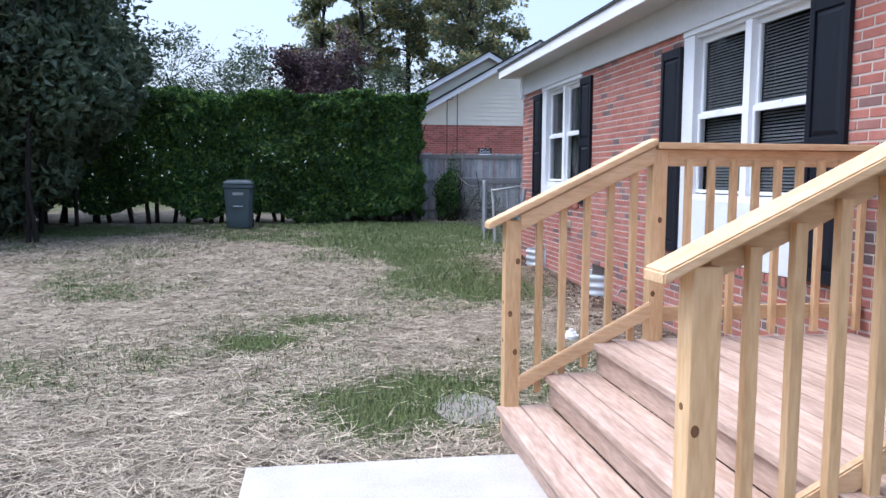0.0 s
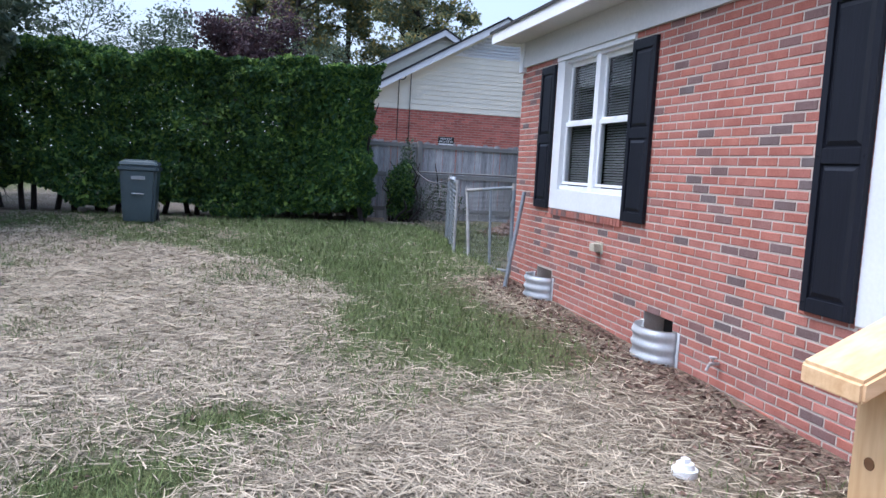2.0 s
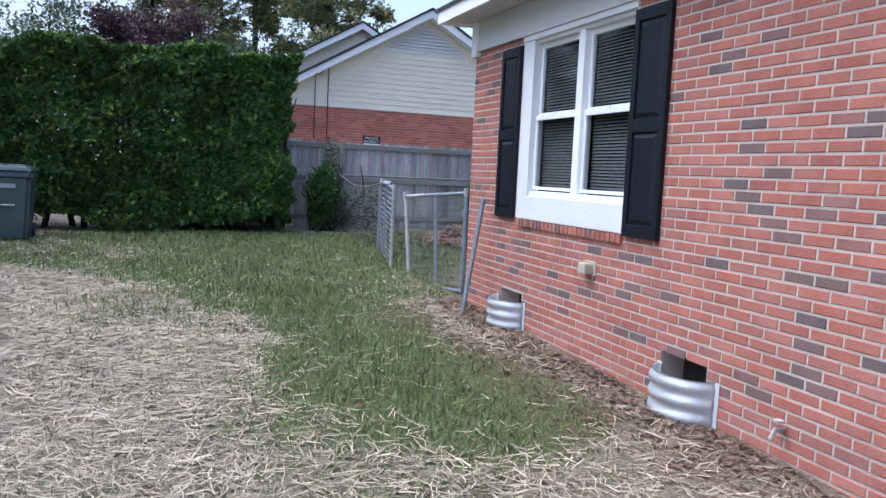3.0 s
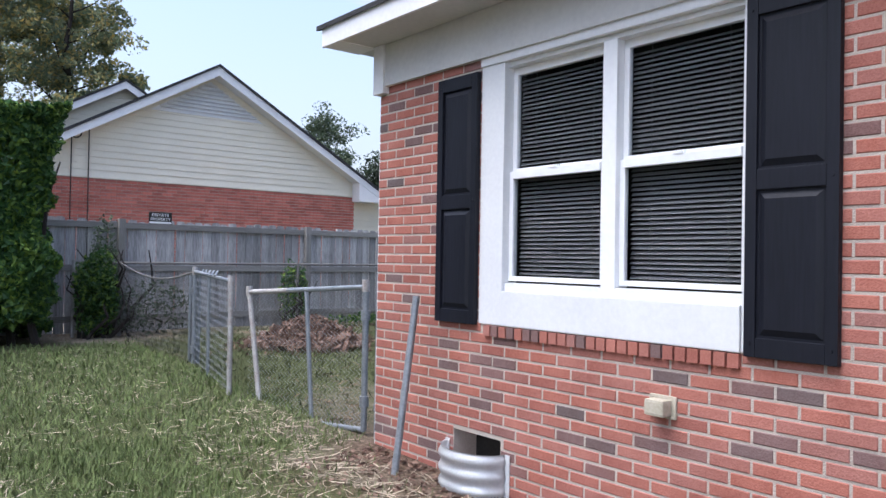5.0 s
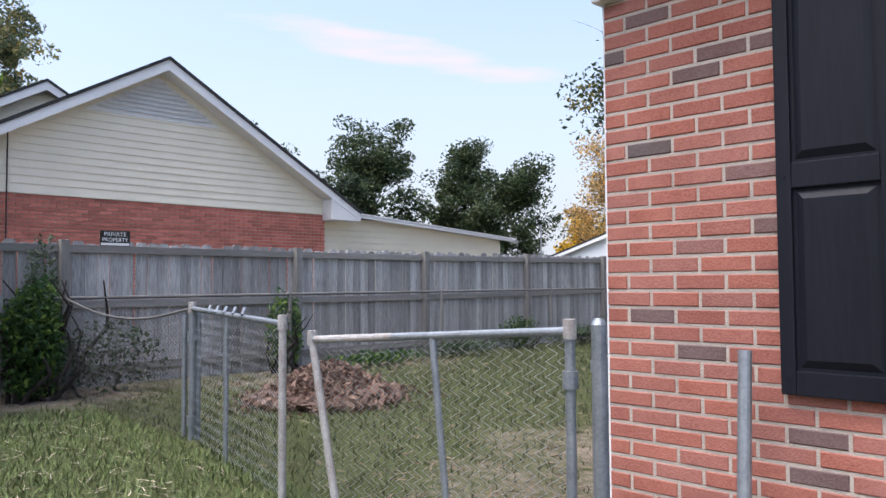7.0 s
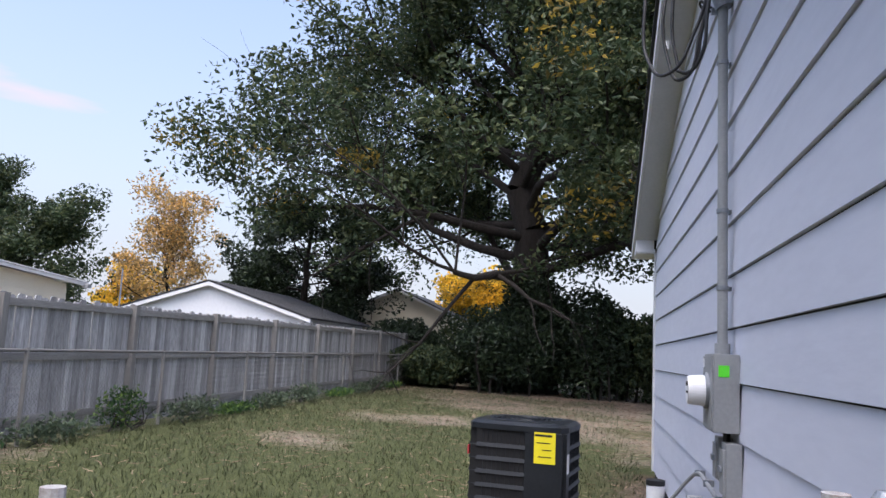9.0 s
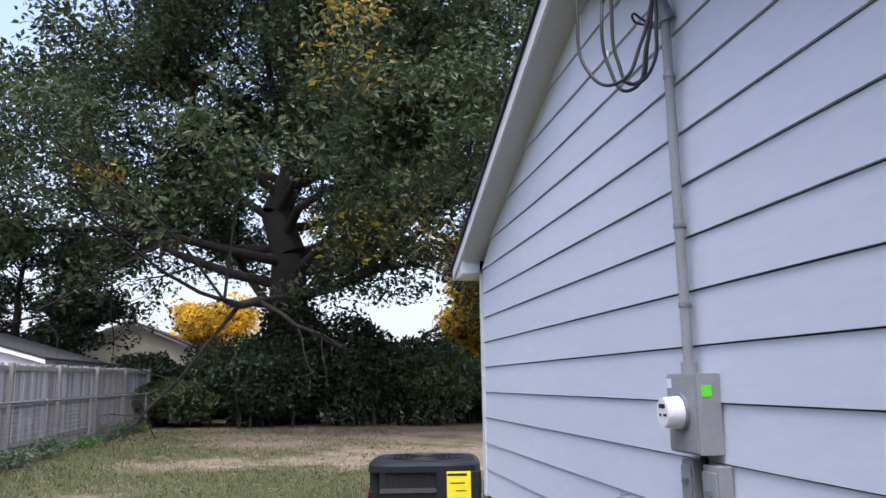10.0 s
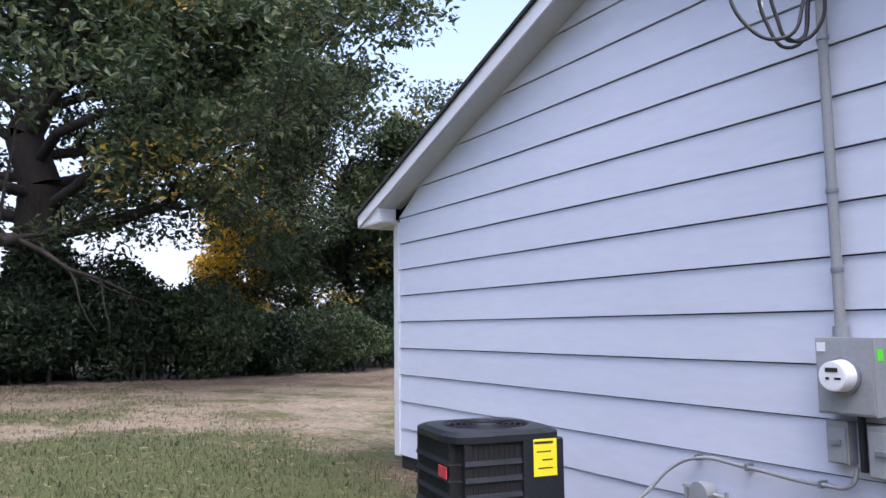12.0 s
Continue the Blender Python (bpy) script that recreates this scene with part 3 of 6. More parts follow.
def window(num, y0, y1, z0, z1, low):
    """A pair of white hung windows in a cased opening. low: height of the glass's foot."""
    win = tagged(new(f"window_{num}"), "white double-hung window pair with closed blinds behind the glass", "window", kind="structure")
    f0, f1 = WX - 0.004, WX + 0.12
    c, c0 = 0.105, 0.021
    top = z1 - 0.05
    fr = bmesh.new()
    box(fr, f0, y0, z0, f1, y0 + 0.02, top, 0.006)
    box(fr, f0, y1 - c - 0.1, z0, f1, y1, top, 0.006)
    box(fr, WX + 0.02, y0 + c0, top - 0.03, f1, y1 - c, top, 0.006)
    box(fr, f0 - 0.012, y0, top, f1, y1, z1 + 0.002, 0.006)
    part("casing", fr, M_WHITE, win)
    part("window_sill", boxed(f0 - 0.012, y0 + c0, z0, f1, y1 - c - 0.1, low - 0.06, 0.008), M_WHITE, win, "deep white sill board")
    part("sill_ledge", boxed(WX + 0.02, y0 + c0 + 0.002, low - 0.06, f1, y1 - c - 0.1, low - 0.012, 0.006), M_WHITE, win)
    a, b = y0 + c0, y1 - c - 0.1
    m = (a + b) / 2
    part("mullion", boxed(WX + 0.016, m - 0.055, low - 0.05, f1, m + 0.04, top - 0.03, 0.008), M_VINYL, win)
    g0, zt = low, top - 0.03
    zm = g0 + (zt - g0) * 0.51
    for p, q in ((a, m - 0.055), (m + 0.04, b)):
        for u, v, x in ((g0, zm, WX + 0.05), (zm - 0.02, zt, WX + 0.075)):
            sash = bmesh.new()
            t = 0.032
            box(sash, x, p, u, x + 0.03, p + t, v, 0.003)
            box(sash, x, q - t, u, x + 0.03, q, v, 0.003)
            box(sash, x + 0.0005, p + t, u, x + 0.03, q - t, u + (0.028 if u == g0 else 0.04), 0.003)
            box(sash, x - 0.012 if u == g0 else x + 0.0005, p + t, v - 0.045, x + 0.03, q - t, v, 0.003)
            so = part("sash", sash, M_VINYL, win)
            pane = part("pane", boxed(x + 0.012, p + t - 0.005, u + 0.02, x + 0.016, q - t + 0.005, v - 0.04), M_GLASS, so)
            pane.visible_shadow = False
        latch = boxed(WX + 0.032, (p + q) / 2 - 0.03, zm - 0.004, WX + 0.06, (p + q) / 2 + 0.03, zm + 0.014, 0.004)
        part("sash_lock", latch, M_VINYL, win)
        blind = thing("window_blind", "closed grey horizontal blind behind the window glass", "blind", "blinds in the windows")
        blind.location = (WX + 0.135, (p + q) / 2, g0)
        head = part("headrail", boxed(-0.015, -(q - p) / 2 + 0.01, zt - g0 - 0.03, 0.02, (q - p) / 2 - 0.01, zt - g0), M_SLAT, blind)
        me = bpy.data.meshes.new("slat")
        sl = bmesh.new()
        h = (q - p) / 2 - 0.012
        prof = [(-0.0085, -0.008), (0, 0.0), (0.0085, 0.010)]
        rows = [[sl.verts.new((x, y, z)) for x, z in prof] for y in (-h, h)]
        for i in range(2):
            sl.faces.new((rows[0][i], rows[0][i + 1], rows[1][i + 1], rows[1][i]))
        sl.to_mesh(me)
        sl.free()
        me.materials.append(M_SLAT)
        n = int((zt - g0 - 0.05) / 0.0255)
        for k in range(n):
            o = new("slat", me)
            o.parent = blind
            o.location = (0, 0.003 * math.sin(k * 1.7), 0.02 + k * 0.0255)
            o.rotation_euler = (0.0025 * math.sin(k * 2.3 + p), 0.04 * math.sin(k * 0.9 + p * 3), 0)
        for dy in (-0.22, 0.22):
            part("ladder_cord", rod(bmesh.new(), (-0.012, dy, 0.01), (-0.012, dy, zt - g0 - 0.03), 0.0015, 5), M_SLAT, blind)
    return win


window(1, *W1, 1.43)
window(2, *W2, 1.36)
# a near-black sheet paints the darkness inside each vent opening
for y0, y1, z0, z1 in HOLES:
    tagged(part("vent_dark_sheet", boxed(WX + 0.2, y0 - 0.02, z0 - 0.02, WX + 0.215, y1 + 0.02, z1 + 0.02), M_DARK), "near-black sheet painting the dark of a crawl-space opening in the brick wall", "vent", kind="structure")


def window_well(y, z0, z1):
    """Half-round corrugated steel guard round a crawl-space vent."""
    bm = bmesh.new()
    n, m = 22, 28
    grid = []
    for j in range(m + 1):
        z = z0 + (z1 - z0) * j / m
        rr = 0.012 * math.cos(2 * math.pi * 3.5 * j / m)
        ring = []
        for i in range(n + 1):
            w = math.pi * i / n
            ring.append(bm.verts.new((-(0.20 + rr) * math.sin(w), (0.265 + rr * 0.5) * math.cos(w), z)))
        grid.append(ring)
    for j in range(m):
        for i in range(n):
            bm.faces.new((grid[j][i], grid[j][i + 1], grid[j + 1][i + 1], grid[j + 1][i]))
    bmesh.ops.solidify(bm, geom=bm.faces[:], thickness=0.004)
    well = thing("window_well", "half-round corrugated galvanised steel well at a foundation vent", "window well", "vent wells", (WX - 0.003, y, 0))
    part("corrugated_wall", bm, M_GALVW, well, smooth=True)
    for s in (-1, 1):
        part("flange", boxed(-0.004, s * 0.262, z0, 0.0, s * 0.30, z1), M_GALVW, well)
    return well


window_well(8.80, 0.02, 0.36)
window_well(11.38, 0.08, 0.40)

# plastic outlet hood, spigot
hood = thing("wall_hood", "beige plastic outlet hood on the brick wall", "vent hood", at=(WX, 10.02, 0.855))
bm = boxed(-0.085, -0.055, -0.035, -0.012, 0.055, 0.045, 0.015)
part("hood_body", bm, M_BEIGE, hood, smooth=False)
part("hood_flange", boxed(-0.012, -0.075, -0.05, 0.004, 0.075, 0.06, 0.006), M_BEIGE, hood)
spigot = thing("hose_spigot", "small weathered brass garden spigot on the brick wall", "spigot", at=(WX, 7.98, 0.26))
part("pipe", rod(bmesh.new(), (0.01, 0, 0), (-0.08, 0, 0), 0.012), M_RUST, spigot)
part("spout", rod(bmesh.new(), (-0.07, 0, 0.005), (-0.10, 0, -0.05), 0.011), M_RUST, spigot)
part("handwheel", rod(bmesh.new(), (-0.05, 0, 0.04), (-0.05, 0, 0.052), 0.028), M_RUST, spigot)
part("stem", rod(bmesh.new(), (-0.05, 0, 0), (-0.05, 0, 0.04), 0.006), M_RUST, spigot)

# ---- porch steps ----
porch = thing("wooden_porch", "new pressure-treated timber porch with steps and railings", "porch", at=(1.56, 3.1, 0))


def plank(name, x0, y0, z0, x1, y1, z1, material, bevel=0.006, label=""):
    o = part(name, boxed(x0 - 1.56, y0 - 3.1, z0, x1 - 1.56, y1 - 3.1, z1, bevel), material, porch, label)
    return o


Y0, Y1 = 2.09, 4.24
for k, (x, z) in enumerate(((1.0, 0.18), (1.28, 0.36))):
    for j in range(2):
        plank("tread_board", x - 0.02 + j * 0.146, Y0 - 0.02, z - 0.036, x + (0.116 if j == 0 else 0.147) + j * 0.146, Y1 + 0.02, z, M_DECK)
    plank("riser", x + 0.012, Y0, z - 0.17, x + 0.036, Y1, z - 0.037, M_DECK, 0.003)
plank("riser", 1.572, Y0, 0.365, 1.596, Y1, 0.504, M_DECK, 0.003)
x = 1.54
while x < 3.2:
    plank("deck_board", x, Y0 - 0.06, 0.504, min(x + 0.136, 3.25), Y1 + 0.06, 0.54, M_DECK)
    x += 0.144
plank("rim_joist", 1.60, Y1 - 0.04, 0.26, 3.25, Y1, 0.503, M_RAIL)
plank("rim_joist", 1.60, Y0, 0.26, 3.25, Y0 + 0.04, 0.503, M_RAIL)
for y in (Y0 + 0.001, Y1 - 0.041):
    o = [(1.03 - 1.56, -0.02), (1.03 - 1.56, 0.14), (1.31 - 1.56, 0.14), (1.31 - 1.56, 0.32), (1.6 - 1.56, 0.32), (1.6 - 1.56, 0.2), (1.3 - 1.56, -0.02)]
    part("stringer", prism(bmesh.new(), o, "y", y - 3.1, y - 3.1 + 0.038), M_RAIL, porch)


def slope_beam(name, y0, y1, xa, za, xb, zb, depth, bevel=0.006):
    o = [(xa - 1.56, za - depth), (xb - 1.56, zb - depth), (xb - 1.56, zb), (xa - 1.56, za)]
    bm = prism(bmesh.new(), o, "y", y0 - 3.1, y1 - 3.1)
    bmesh.ops.bevel(bm, geom=bm.edges[:], offset=bevel, segments=2, affect="EDGES")
    part(name, bm, M_RAIL, porch)


rise = (1.695 - 1.239) / (1.85 - 0.92)
for s, yc in ((1, 4.275), (-1, 2.05)):
    p0, p1 = yc - 0.045, yc + 0.045
    plank("newel_post", 1.02, p0, -0.05, 1.11, p1, 1.25, M_TIMBER, 0.008)
    plank("newel_post", 1.88, p0, 0.30 if s > 0 else 0.0, 1.97, p1, 1.655, M_TIMBER, 0.008)
    slope_beam("handrail_cap", yc - 0.07, yc + 0.07, 0.92, 1.239, 1.90, 1.239 + rise * 0.98, 0.038)
    slope_beam("top_rail", yc - 0.06 - (0 if s > 0 else -0.082), yc - 0.022 - (0 if s > 0 else -0.082), 1.10, 1.285, 1.89, 1.285 + rise * 0.79, 0.095)
    slope_beam("bottom_rail", yc - 0.06 - (0 if s > 0 else -0.082), yc - 0.022 - (0 if s > 0 else -0.082), 1.10, 0.355, 1.89, 0.355 + rise * 0.86, 0.09)
    plank("handrail_cap", 1.90, yc - 0.07, 1.657, 3.27, yc + 0.07, 1.695, M_RAIL)
    plank("top_rail", 1.972, yc - 0.02, 1.56, 3.27, yc + 0.02, 1.655, M_RAIL)
    plank("bottom_rail", 1.972, yc - 0.02, 0.65, 3.27, yc + 0.02, 0.735, M_RAIL)
    by = yc - 0.021 if s > 0 else yc - 0.015
    for x in (1.225, 1.365, 1.505, 1.645, 1.785):
        zt, zb = 1.24 + rise * (x - 1.1), 0.24 + rise * (x - 1.1)
        plank("baluster", x - 0.019, by + 0.0, zb - 0.05, x + 0.019, by + 0.036, zt, M_TIMBER, 0.004)
    for k in range(9):
        x = 2.10 + 0.14 * k
        plank("baluster", x - 0.019, yc - 0.0585, 0.57, x + 0.019, yc - 0.0215, 1.60, M_TIMBER, 0.004)
# knots: small dark discs sunk in the posts
for x, y, z in ((1.05, 4.2285, 0.72), (1.09, 4.2285, 1.02), (1.04, 2.0035, 0.78), (1.90, 4.2285, 0.82), (1.93, 4.2285, 1.25), (1.08, 4.2285, 0.5)):
    bm = rod(bmesh.new(), (x - 1.56, y - 3.1, z), (x - 1.56, y - 3.1 + 0.004, z), 0.013, 14)
    bmesh.ops.scale(bm, vec=(1, 1, 1.4), space=Matrix.Translation((1.56 - x, 0, -z)), verts=bm.verts)
    part("knot", bm, M_KNOT, porch)
    bm = rod(bmesh.new(), (1.0185 - 1.56, y - 3.1 + 0.05, z + 0.06), (1.0225 - 1.56, y - 3.1 + 0.05, z + 0.06), 0.011, 14)
    if x < 1.2:
        part("knot", bm, M_KNOT, porch)

slab = tagged(part("pavement_slab", boxed(-0.39, 1.2, -0.1, 1.3, 3.88, 0.035, 0.015), M_CONC), "pale worn concrete slab at the foot of the steps", "slab", kind="structure")
bm = bmesh.new()
bmesh.ops.create_icosphere(bm, subdivisions=3, radius=1)
for v in bm.verts:
    k = 1 + 0.25 * noise.noise(v.co * 1.7)
    v.co = Vector((v.co.x * 0.22 * k, v.co.y * 0.32 * k, max(-0.03, v.co.z * 0.02)))
o = part("concrete_lump", bm, mat("dirty_concrete", (0.16, 0.145, 0.12), (0.32, 0.30, 0.265), 0.95, scale=9, fine=70, bump=0.5))
o.location = (0.93, 4.80, 0.005)
tagged(o, "spilt pale concrete lump in the grass by the steps", "concrete")

cap = thing("cleanout_cap", "white plastic drain cleanout cap in the grass", "drain cap", at=(2.22, 6.65, 0.0))
part("pipe_collar", rod(bmesh.new(), (0, 0, -0.05), (0, 0, 0.07), 0.066, 20), M_VINYL, cap)
part("plug", rod(bmesh.new(), (0, 0, 0.07), (0, 0, 0.10), 0.05, 20, 0.044), M_VINYL, cap)
part("plug_nut", boxed(-0.018, -0.018, 0.098, 0.018, 0.018, 0.125, 0.003), M_VINYL, cap)


# ---- gable wall fittings ----
meter = thing("electric_meter", "grey electric meter box with glass meter and conduit on the siding", "electric meter", at=(5.96, SID, 1.30))
part("box_body", boxed(-0.165, 0.008, 0, 0.165, 0.14, 0.41, 0.006), M_GREY, meter)
part("box_cover", boxed(-0.158, 0.141, 0.012, 0.158, 0.148, 0.398, 0.003), M_GREY, meter)
part("meter_ring", rod(bmesh.new(), (0.0, 0.148, 0.21), (0.0, 0.166, 0.21), 0.098, 32), M_GALV, meter, "steel sealing ring")
dial = part("meter_glass", rod(bmesh.new(), (0.0, 0.166, 0.21), (0.0, 0.25, 0.21), 0.085, 32, 0.078), M_VINYL, meter, "round white meter")
part("meter_face", rod(bmesh.new(), (0.0, 0.25, 0.21), (0.0, 0.255, 0.21), 0.072, 32), M_PAPER, dial)
part("display", boxed(-0.035, 0.2545, 0.232, 0.035, 0.2575, 0.255), M_DARK, dial)
part("barcode", boxed(-0.05, 0.2545, 0.192, -0.015, 0.2575, 0.205), M_DARK, dial)
part("barcode", boxed(0.015, 0.2545, 0.192, 0.035, 0.2575, 0.205), M_DARK, dial)
part("green_sticker", boxed(-0.1675, 0.06, 0.29, -0.1645, 0.115, 0.35), M_GREEN, meter, "bright green sticker")
part("white_sticker", boxed(0.10, 0.1475, 0.335, 0.15, 0.1505, 0.385), M_PAPER, meter, "white paper sticker")
part("conduit", rod(bmesh.new(), (0.06, 0.06, 0.41), (0.06, 0.06, 2.46), 0.028, 20), M_GREY, meter, "grey service conduit")
part("conduit_hub", rod(bmesh.new(), (0.06, 0.06, 0.408), (0.06, 0.06, 0.47), 0.042, 20), M_GREY, meter)
part("weatherhead", rod(bmesh.new(), (0.06, 0.05, 2.44), (0.06, 0.11, 2.62), 0.055, 16, 0.04), M_GALV, meter, "cast weatherhead")
for z in (0.78, 1.22, 2.1):
    b = bmesh.new()
    rod(b, (0.06, 0.06, z - 0.012), (0.06, 0.06, z + 0.012), 0.034, 20)
    box(b, 0.08, 0.006, z - 0.012, 0.125, 0.02, z + 0.012)
    part("conduit_strap", b, M_GALV, meter)
cx, cy, cz = 0.04, 0.13, 2.58
for dx, low, out, up in ((0.30, -0.52, 0.36, 0.55), (0.20, -0.56, 0.24, 0.10), (0.15, -0.52, 0.20, 0.62)):
    pts = [(cx + 0.015, cy, cz), (cx + 0.01, cy + out * 0.25, cz + low * 0.55), (cx + 0.06, cy + out * 0.62, cz + low), (cx + dx * 0.8, cy + out * 0.95, cz + low * 0.7), (cx + dx, cy + out, cz + 0.02), (cx + dx + 0.05, cy + out * 0.85, cz + up)]
    tube("service_cable", pts, 0.0105, M_BLACK, meter, "looped black service cable")
tube("service_cable", [(cx - 0.02, cy, cz), (cx - 0.07, cy + 0.03, cz - 0.22), (cx - 0.05, cy + 0.06, cz - 0.46), (cx + 0.03, cy + 0.12, cz - 0.53), (cx + 0.08, cy + 0.18, cz - 0.50)], 0.0105, M_BLACK, meter, "looped black service cable")
for dx, dz, out in ((0.20, 0.08, 0.24), (0.19, -0.32, 0.235)):
    part("cable_splice", rod(bmesh.new(), (cx + dx, cy + out, cz + dz), (cx + dx - 0.002, cy + out, cz + dz + 0.05), 0.017, 10), M_PAPER, meter, "white splice sleeve")
tube("cable_hook", [(0.24, 0.02, 2.5), (0.26, 0.10, 2.51), (0.29, 0.15, 2.55), (0.27, 0.16, 2.58), (0.25, 0.13, 2.55), (0.24, 0.08, 2.51)], 0.008, M_BLACK, meter, "black wire hook")
part("cable_clamp", rod(bmesh.new(), (0.24, 0.01, 2.5), (0.24, 0.10, 2.5), 0.022, 12), M_GALV, meter)
for x0, x1, z0, z1 in ((6.0, 6.125, 1.03, 1.26), (5.74, 5.89, 0.98, 1.25)):
    d = thing("disconnect_box", "small grey electrical disconnect box on the siding", "electrical box", "boxes under the meter", at=((x0 + x1) / 2, SID, z0))
    h, w = z1 - z0, (x1 - x0) / 2
    part("box_body", boxed(-w, 0.006, 0, w, 0.085, h, 0.005), M_GREY, d)
    part("box_cover", boxed(-w + 0.008, 0.0855, 0.01, w - 0.008, 0.098, h - 0.03, 0.004), M_GREY, d)
    part("hasp", boxed(-0.03, 0.098, h * 0.45, 0.03, 0.112, h * 0.45 + 0.03, 0.004), M_GALV, d)
nip = thing("conduit_nipple", "short dark conduit under the meter box", "conduit", at=(5.94, SID + 0.05, 1.0))
part("nipple", rod(bmesh.new(), (0, 0, 0.0), (0, 0, 0.30), 0.02), M_BLACK, nip)
whip = thing("flexible_conduit", "grey flexible electrical conduit along the siding", "conduit", at=(5.98, SID, 0.9))
tube("conduit_hose", [(0.0, 0.05, 0.12), (0.04, 0.05, 0.02), (0.20, 0.05, -0.005), (0.70, 0.05, 0.015), (1.10, 0.06, 0.02), (1.28, 0.10, -0.06), (1.42, 0.25, -0.26), (1.55, 0.6, -0.45)], 0.013, M_GREY, whip)
for x, z in ((0.22, -0.005), (0.71, 0.015), (1.1, 0.022)):
    part("strap", boxed(x - 0.008, 0.004, z - 0.02, x + 0.008, 0.07, z + 0.02), M_GALV, whip)
valve = thing("gas_regulator", "small grey pipe assembly against the siding", "pipe", at=(7.0, SID, 0.24))
part("riser_pipe", rod(bmesh.new(), (0.18, 0.06, -0.1), (0.18, 0.06, 0.5), 0.016), M_GREY, valve)
part("cross_pipe", rod(bmesh.new(), (0.2, 0.06, 0.49), (-0.15, 0.06, 0.46), 0.014), M_GREY, valve)
part("regulator_body", rod(bmesh.new(), (0.02, 0.03, 0.47), (0.02, 0.13, 0.47), 0.075, 20), M_GREY, valve)
part("drop_pipe", rod(bmesh.new(), (-0.15, 0.06, -0.1), (-0.15, 0.06, 0.5), 0.014), M_GREY, valve)
pot = thing("vent_pipe", "short white pipe stub with dark cap against the siding", "pipe", at=(9.7, SID + 0.12, ground_z(9.7, 12.6)))
part("stub", rod(bmesh.new(), (0, 0, -0.1), (0, 0, 0.24), 0.09, 20), M_VINYL, pot)
part("cap", rod(bmesh.new(), (0, 0, 0.24), (0, 0, 0.29), 0.094, 20), M_BLACK, pot)


def air_conditioner():
    z = ground_z(7.75, 13.8)
    ac = thing("air_conditioner", "black louvred outdoor air conditioner on a pad", "air conditioner", at=(7.755, 13.785, z))
    ac.rotation_euler = (0, 0, radians(-9))
    part("pad", boxed(-0.46, -0.46, -0.06, 0.46, 0.46, 0.05, 0.01), M_CONC, ac, "pale concrete pad")
    h, w = 0.92, 0.382

    def ring(r, s, z0, z1, bev):
        bm = boxed(-s, -s, z0, s, s, z1)
        up = [e for e in bm.edges if abs(e.verts[0].co.z - e.verts[1].co.z) > 0.001]
        bmesh.ops.bevel(bm, geom=up, offset=bev, segments=5, affect="EDGES")
        return bm
    part("core", ring(0, w - 0.014, 0.06, h - 0.05, 0.07), M_FIN, ac)
    part("base_pan", ring(0, w, 0.05, 0.12, 0.08), M_AC, ac)
    for k in range(7):
        z0 = 0.15 + k * 0.098
        bm = ring(0, w - 0.002, z0, z0 + 0.03, 0.08)
        for v in bm.verts:
            if v.co.z > z0 + 0.02:
                v.co.x *= 0.972
                v.co.y *= 0.972
        part("louvre", bm, M_AC, ac)
    for k in range(16):
        for s in (-1, 1):
            t = -w + 0.10 + k * 0.035
            part("grille_wire", rod(bmesh.new(), (t, s * (w - 0.012), 0.1), (t, s * (w - 0.012), h - 0.05), 0.0022, 4), M_AC, ac)
            part("grille_wire", rod(bmesh.new(), (s * (w - 0.012), t, 0.1), (s * (w - 0.012), t, h - 0.05), 0.0022, 4), M_AC, ac)
    part("access_panel", boxed(-w - 0.004, -w + 0.02, 0.10, -w + 0.03, -w + 0.30, h - 0.05, 0.006), M_AC, ac)
    part("access_panel", boxed(-w + 0.05, -w - 0.004, 0.10, -w + 0.16, -w + 0.03, h - 0.05, 0.006), M_AC, ac)
    part("energy_label", boxed(-w - 0.007, -w + 0.07, h - 0.27, -w - 0.0035, -w + 0.23, h - 0.045), M_YELLOW, ac, "bright yellow energy label")
    for k, (a, b) in enumerate(((0.095, 0.225), (0.11, 0.21), (0.10, 0.17), (0.10, 0.20))):
        part("label_bar", boxed(-w - 0.0085, -w + a, h - 0.075 - 0.05 * k, -w - 0.0065, -w + b, h - 0.06 - 0.05 * k - (0.008 if k else 0)), M_DARK, ac)
    part("rating_plate", boxed(-w + 0.06, -w - 0.007, h - 0.34, -w + 0.14, -w - 0.0035, h - 0.2), M_PAPER, ac, "pale rating plate")
    part("badge", boxed(-w + 0.09, w + 0.0, h - 0.26, -w + 0.22, w + 0.009, h - 0.19, 0.003), M_RED, ac, "red maker's badge")
    bm = bmesh.new()
    n = 32
    rings = []
    for rr, zz, sq in ((w + 0.006, h - 0.05, 0.35), (w + 0.006, h - 0.01, 0.35), (w - 0.03, h + 0.012, 0.45), (0.29, h + 0.02, 1.0), (0.27, h + 0.0, 1.0), (0.265, h - 0.1, 1.0)):
        row = []
        for i in range(n):
            a = 2 * math.pi * i / n
            c, s = math.cos(a), math.sin(a)
            k = (abs(c) ** (2 / max(sq, 0.3)) + abs(s) ** (2 / max(sq, 0.3))) ** (-max(sq, 0.3) / 2) if sq < 1 else 1
            row.append(bm.verts.new((rr * c * k, rr * s * k, zz)))
        rings.append(row)
    for a, b in zip(rings, rings[1:]):
        for i in range(n):
            j = (i + 1) % n
            bm.faces.new((a[i], a[j], b[j], b[i]))
    bmesh.ops.recalc_face_normals(bm, faces=bm.faces)
    part("top_cover", bm, M_AC, ac)
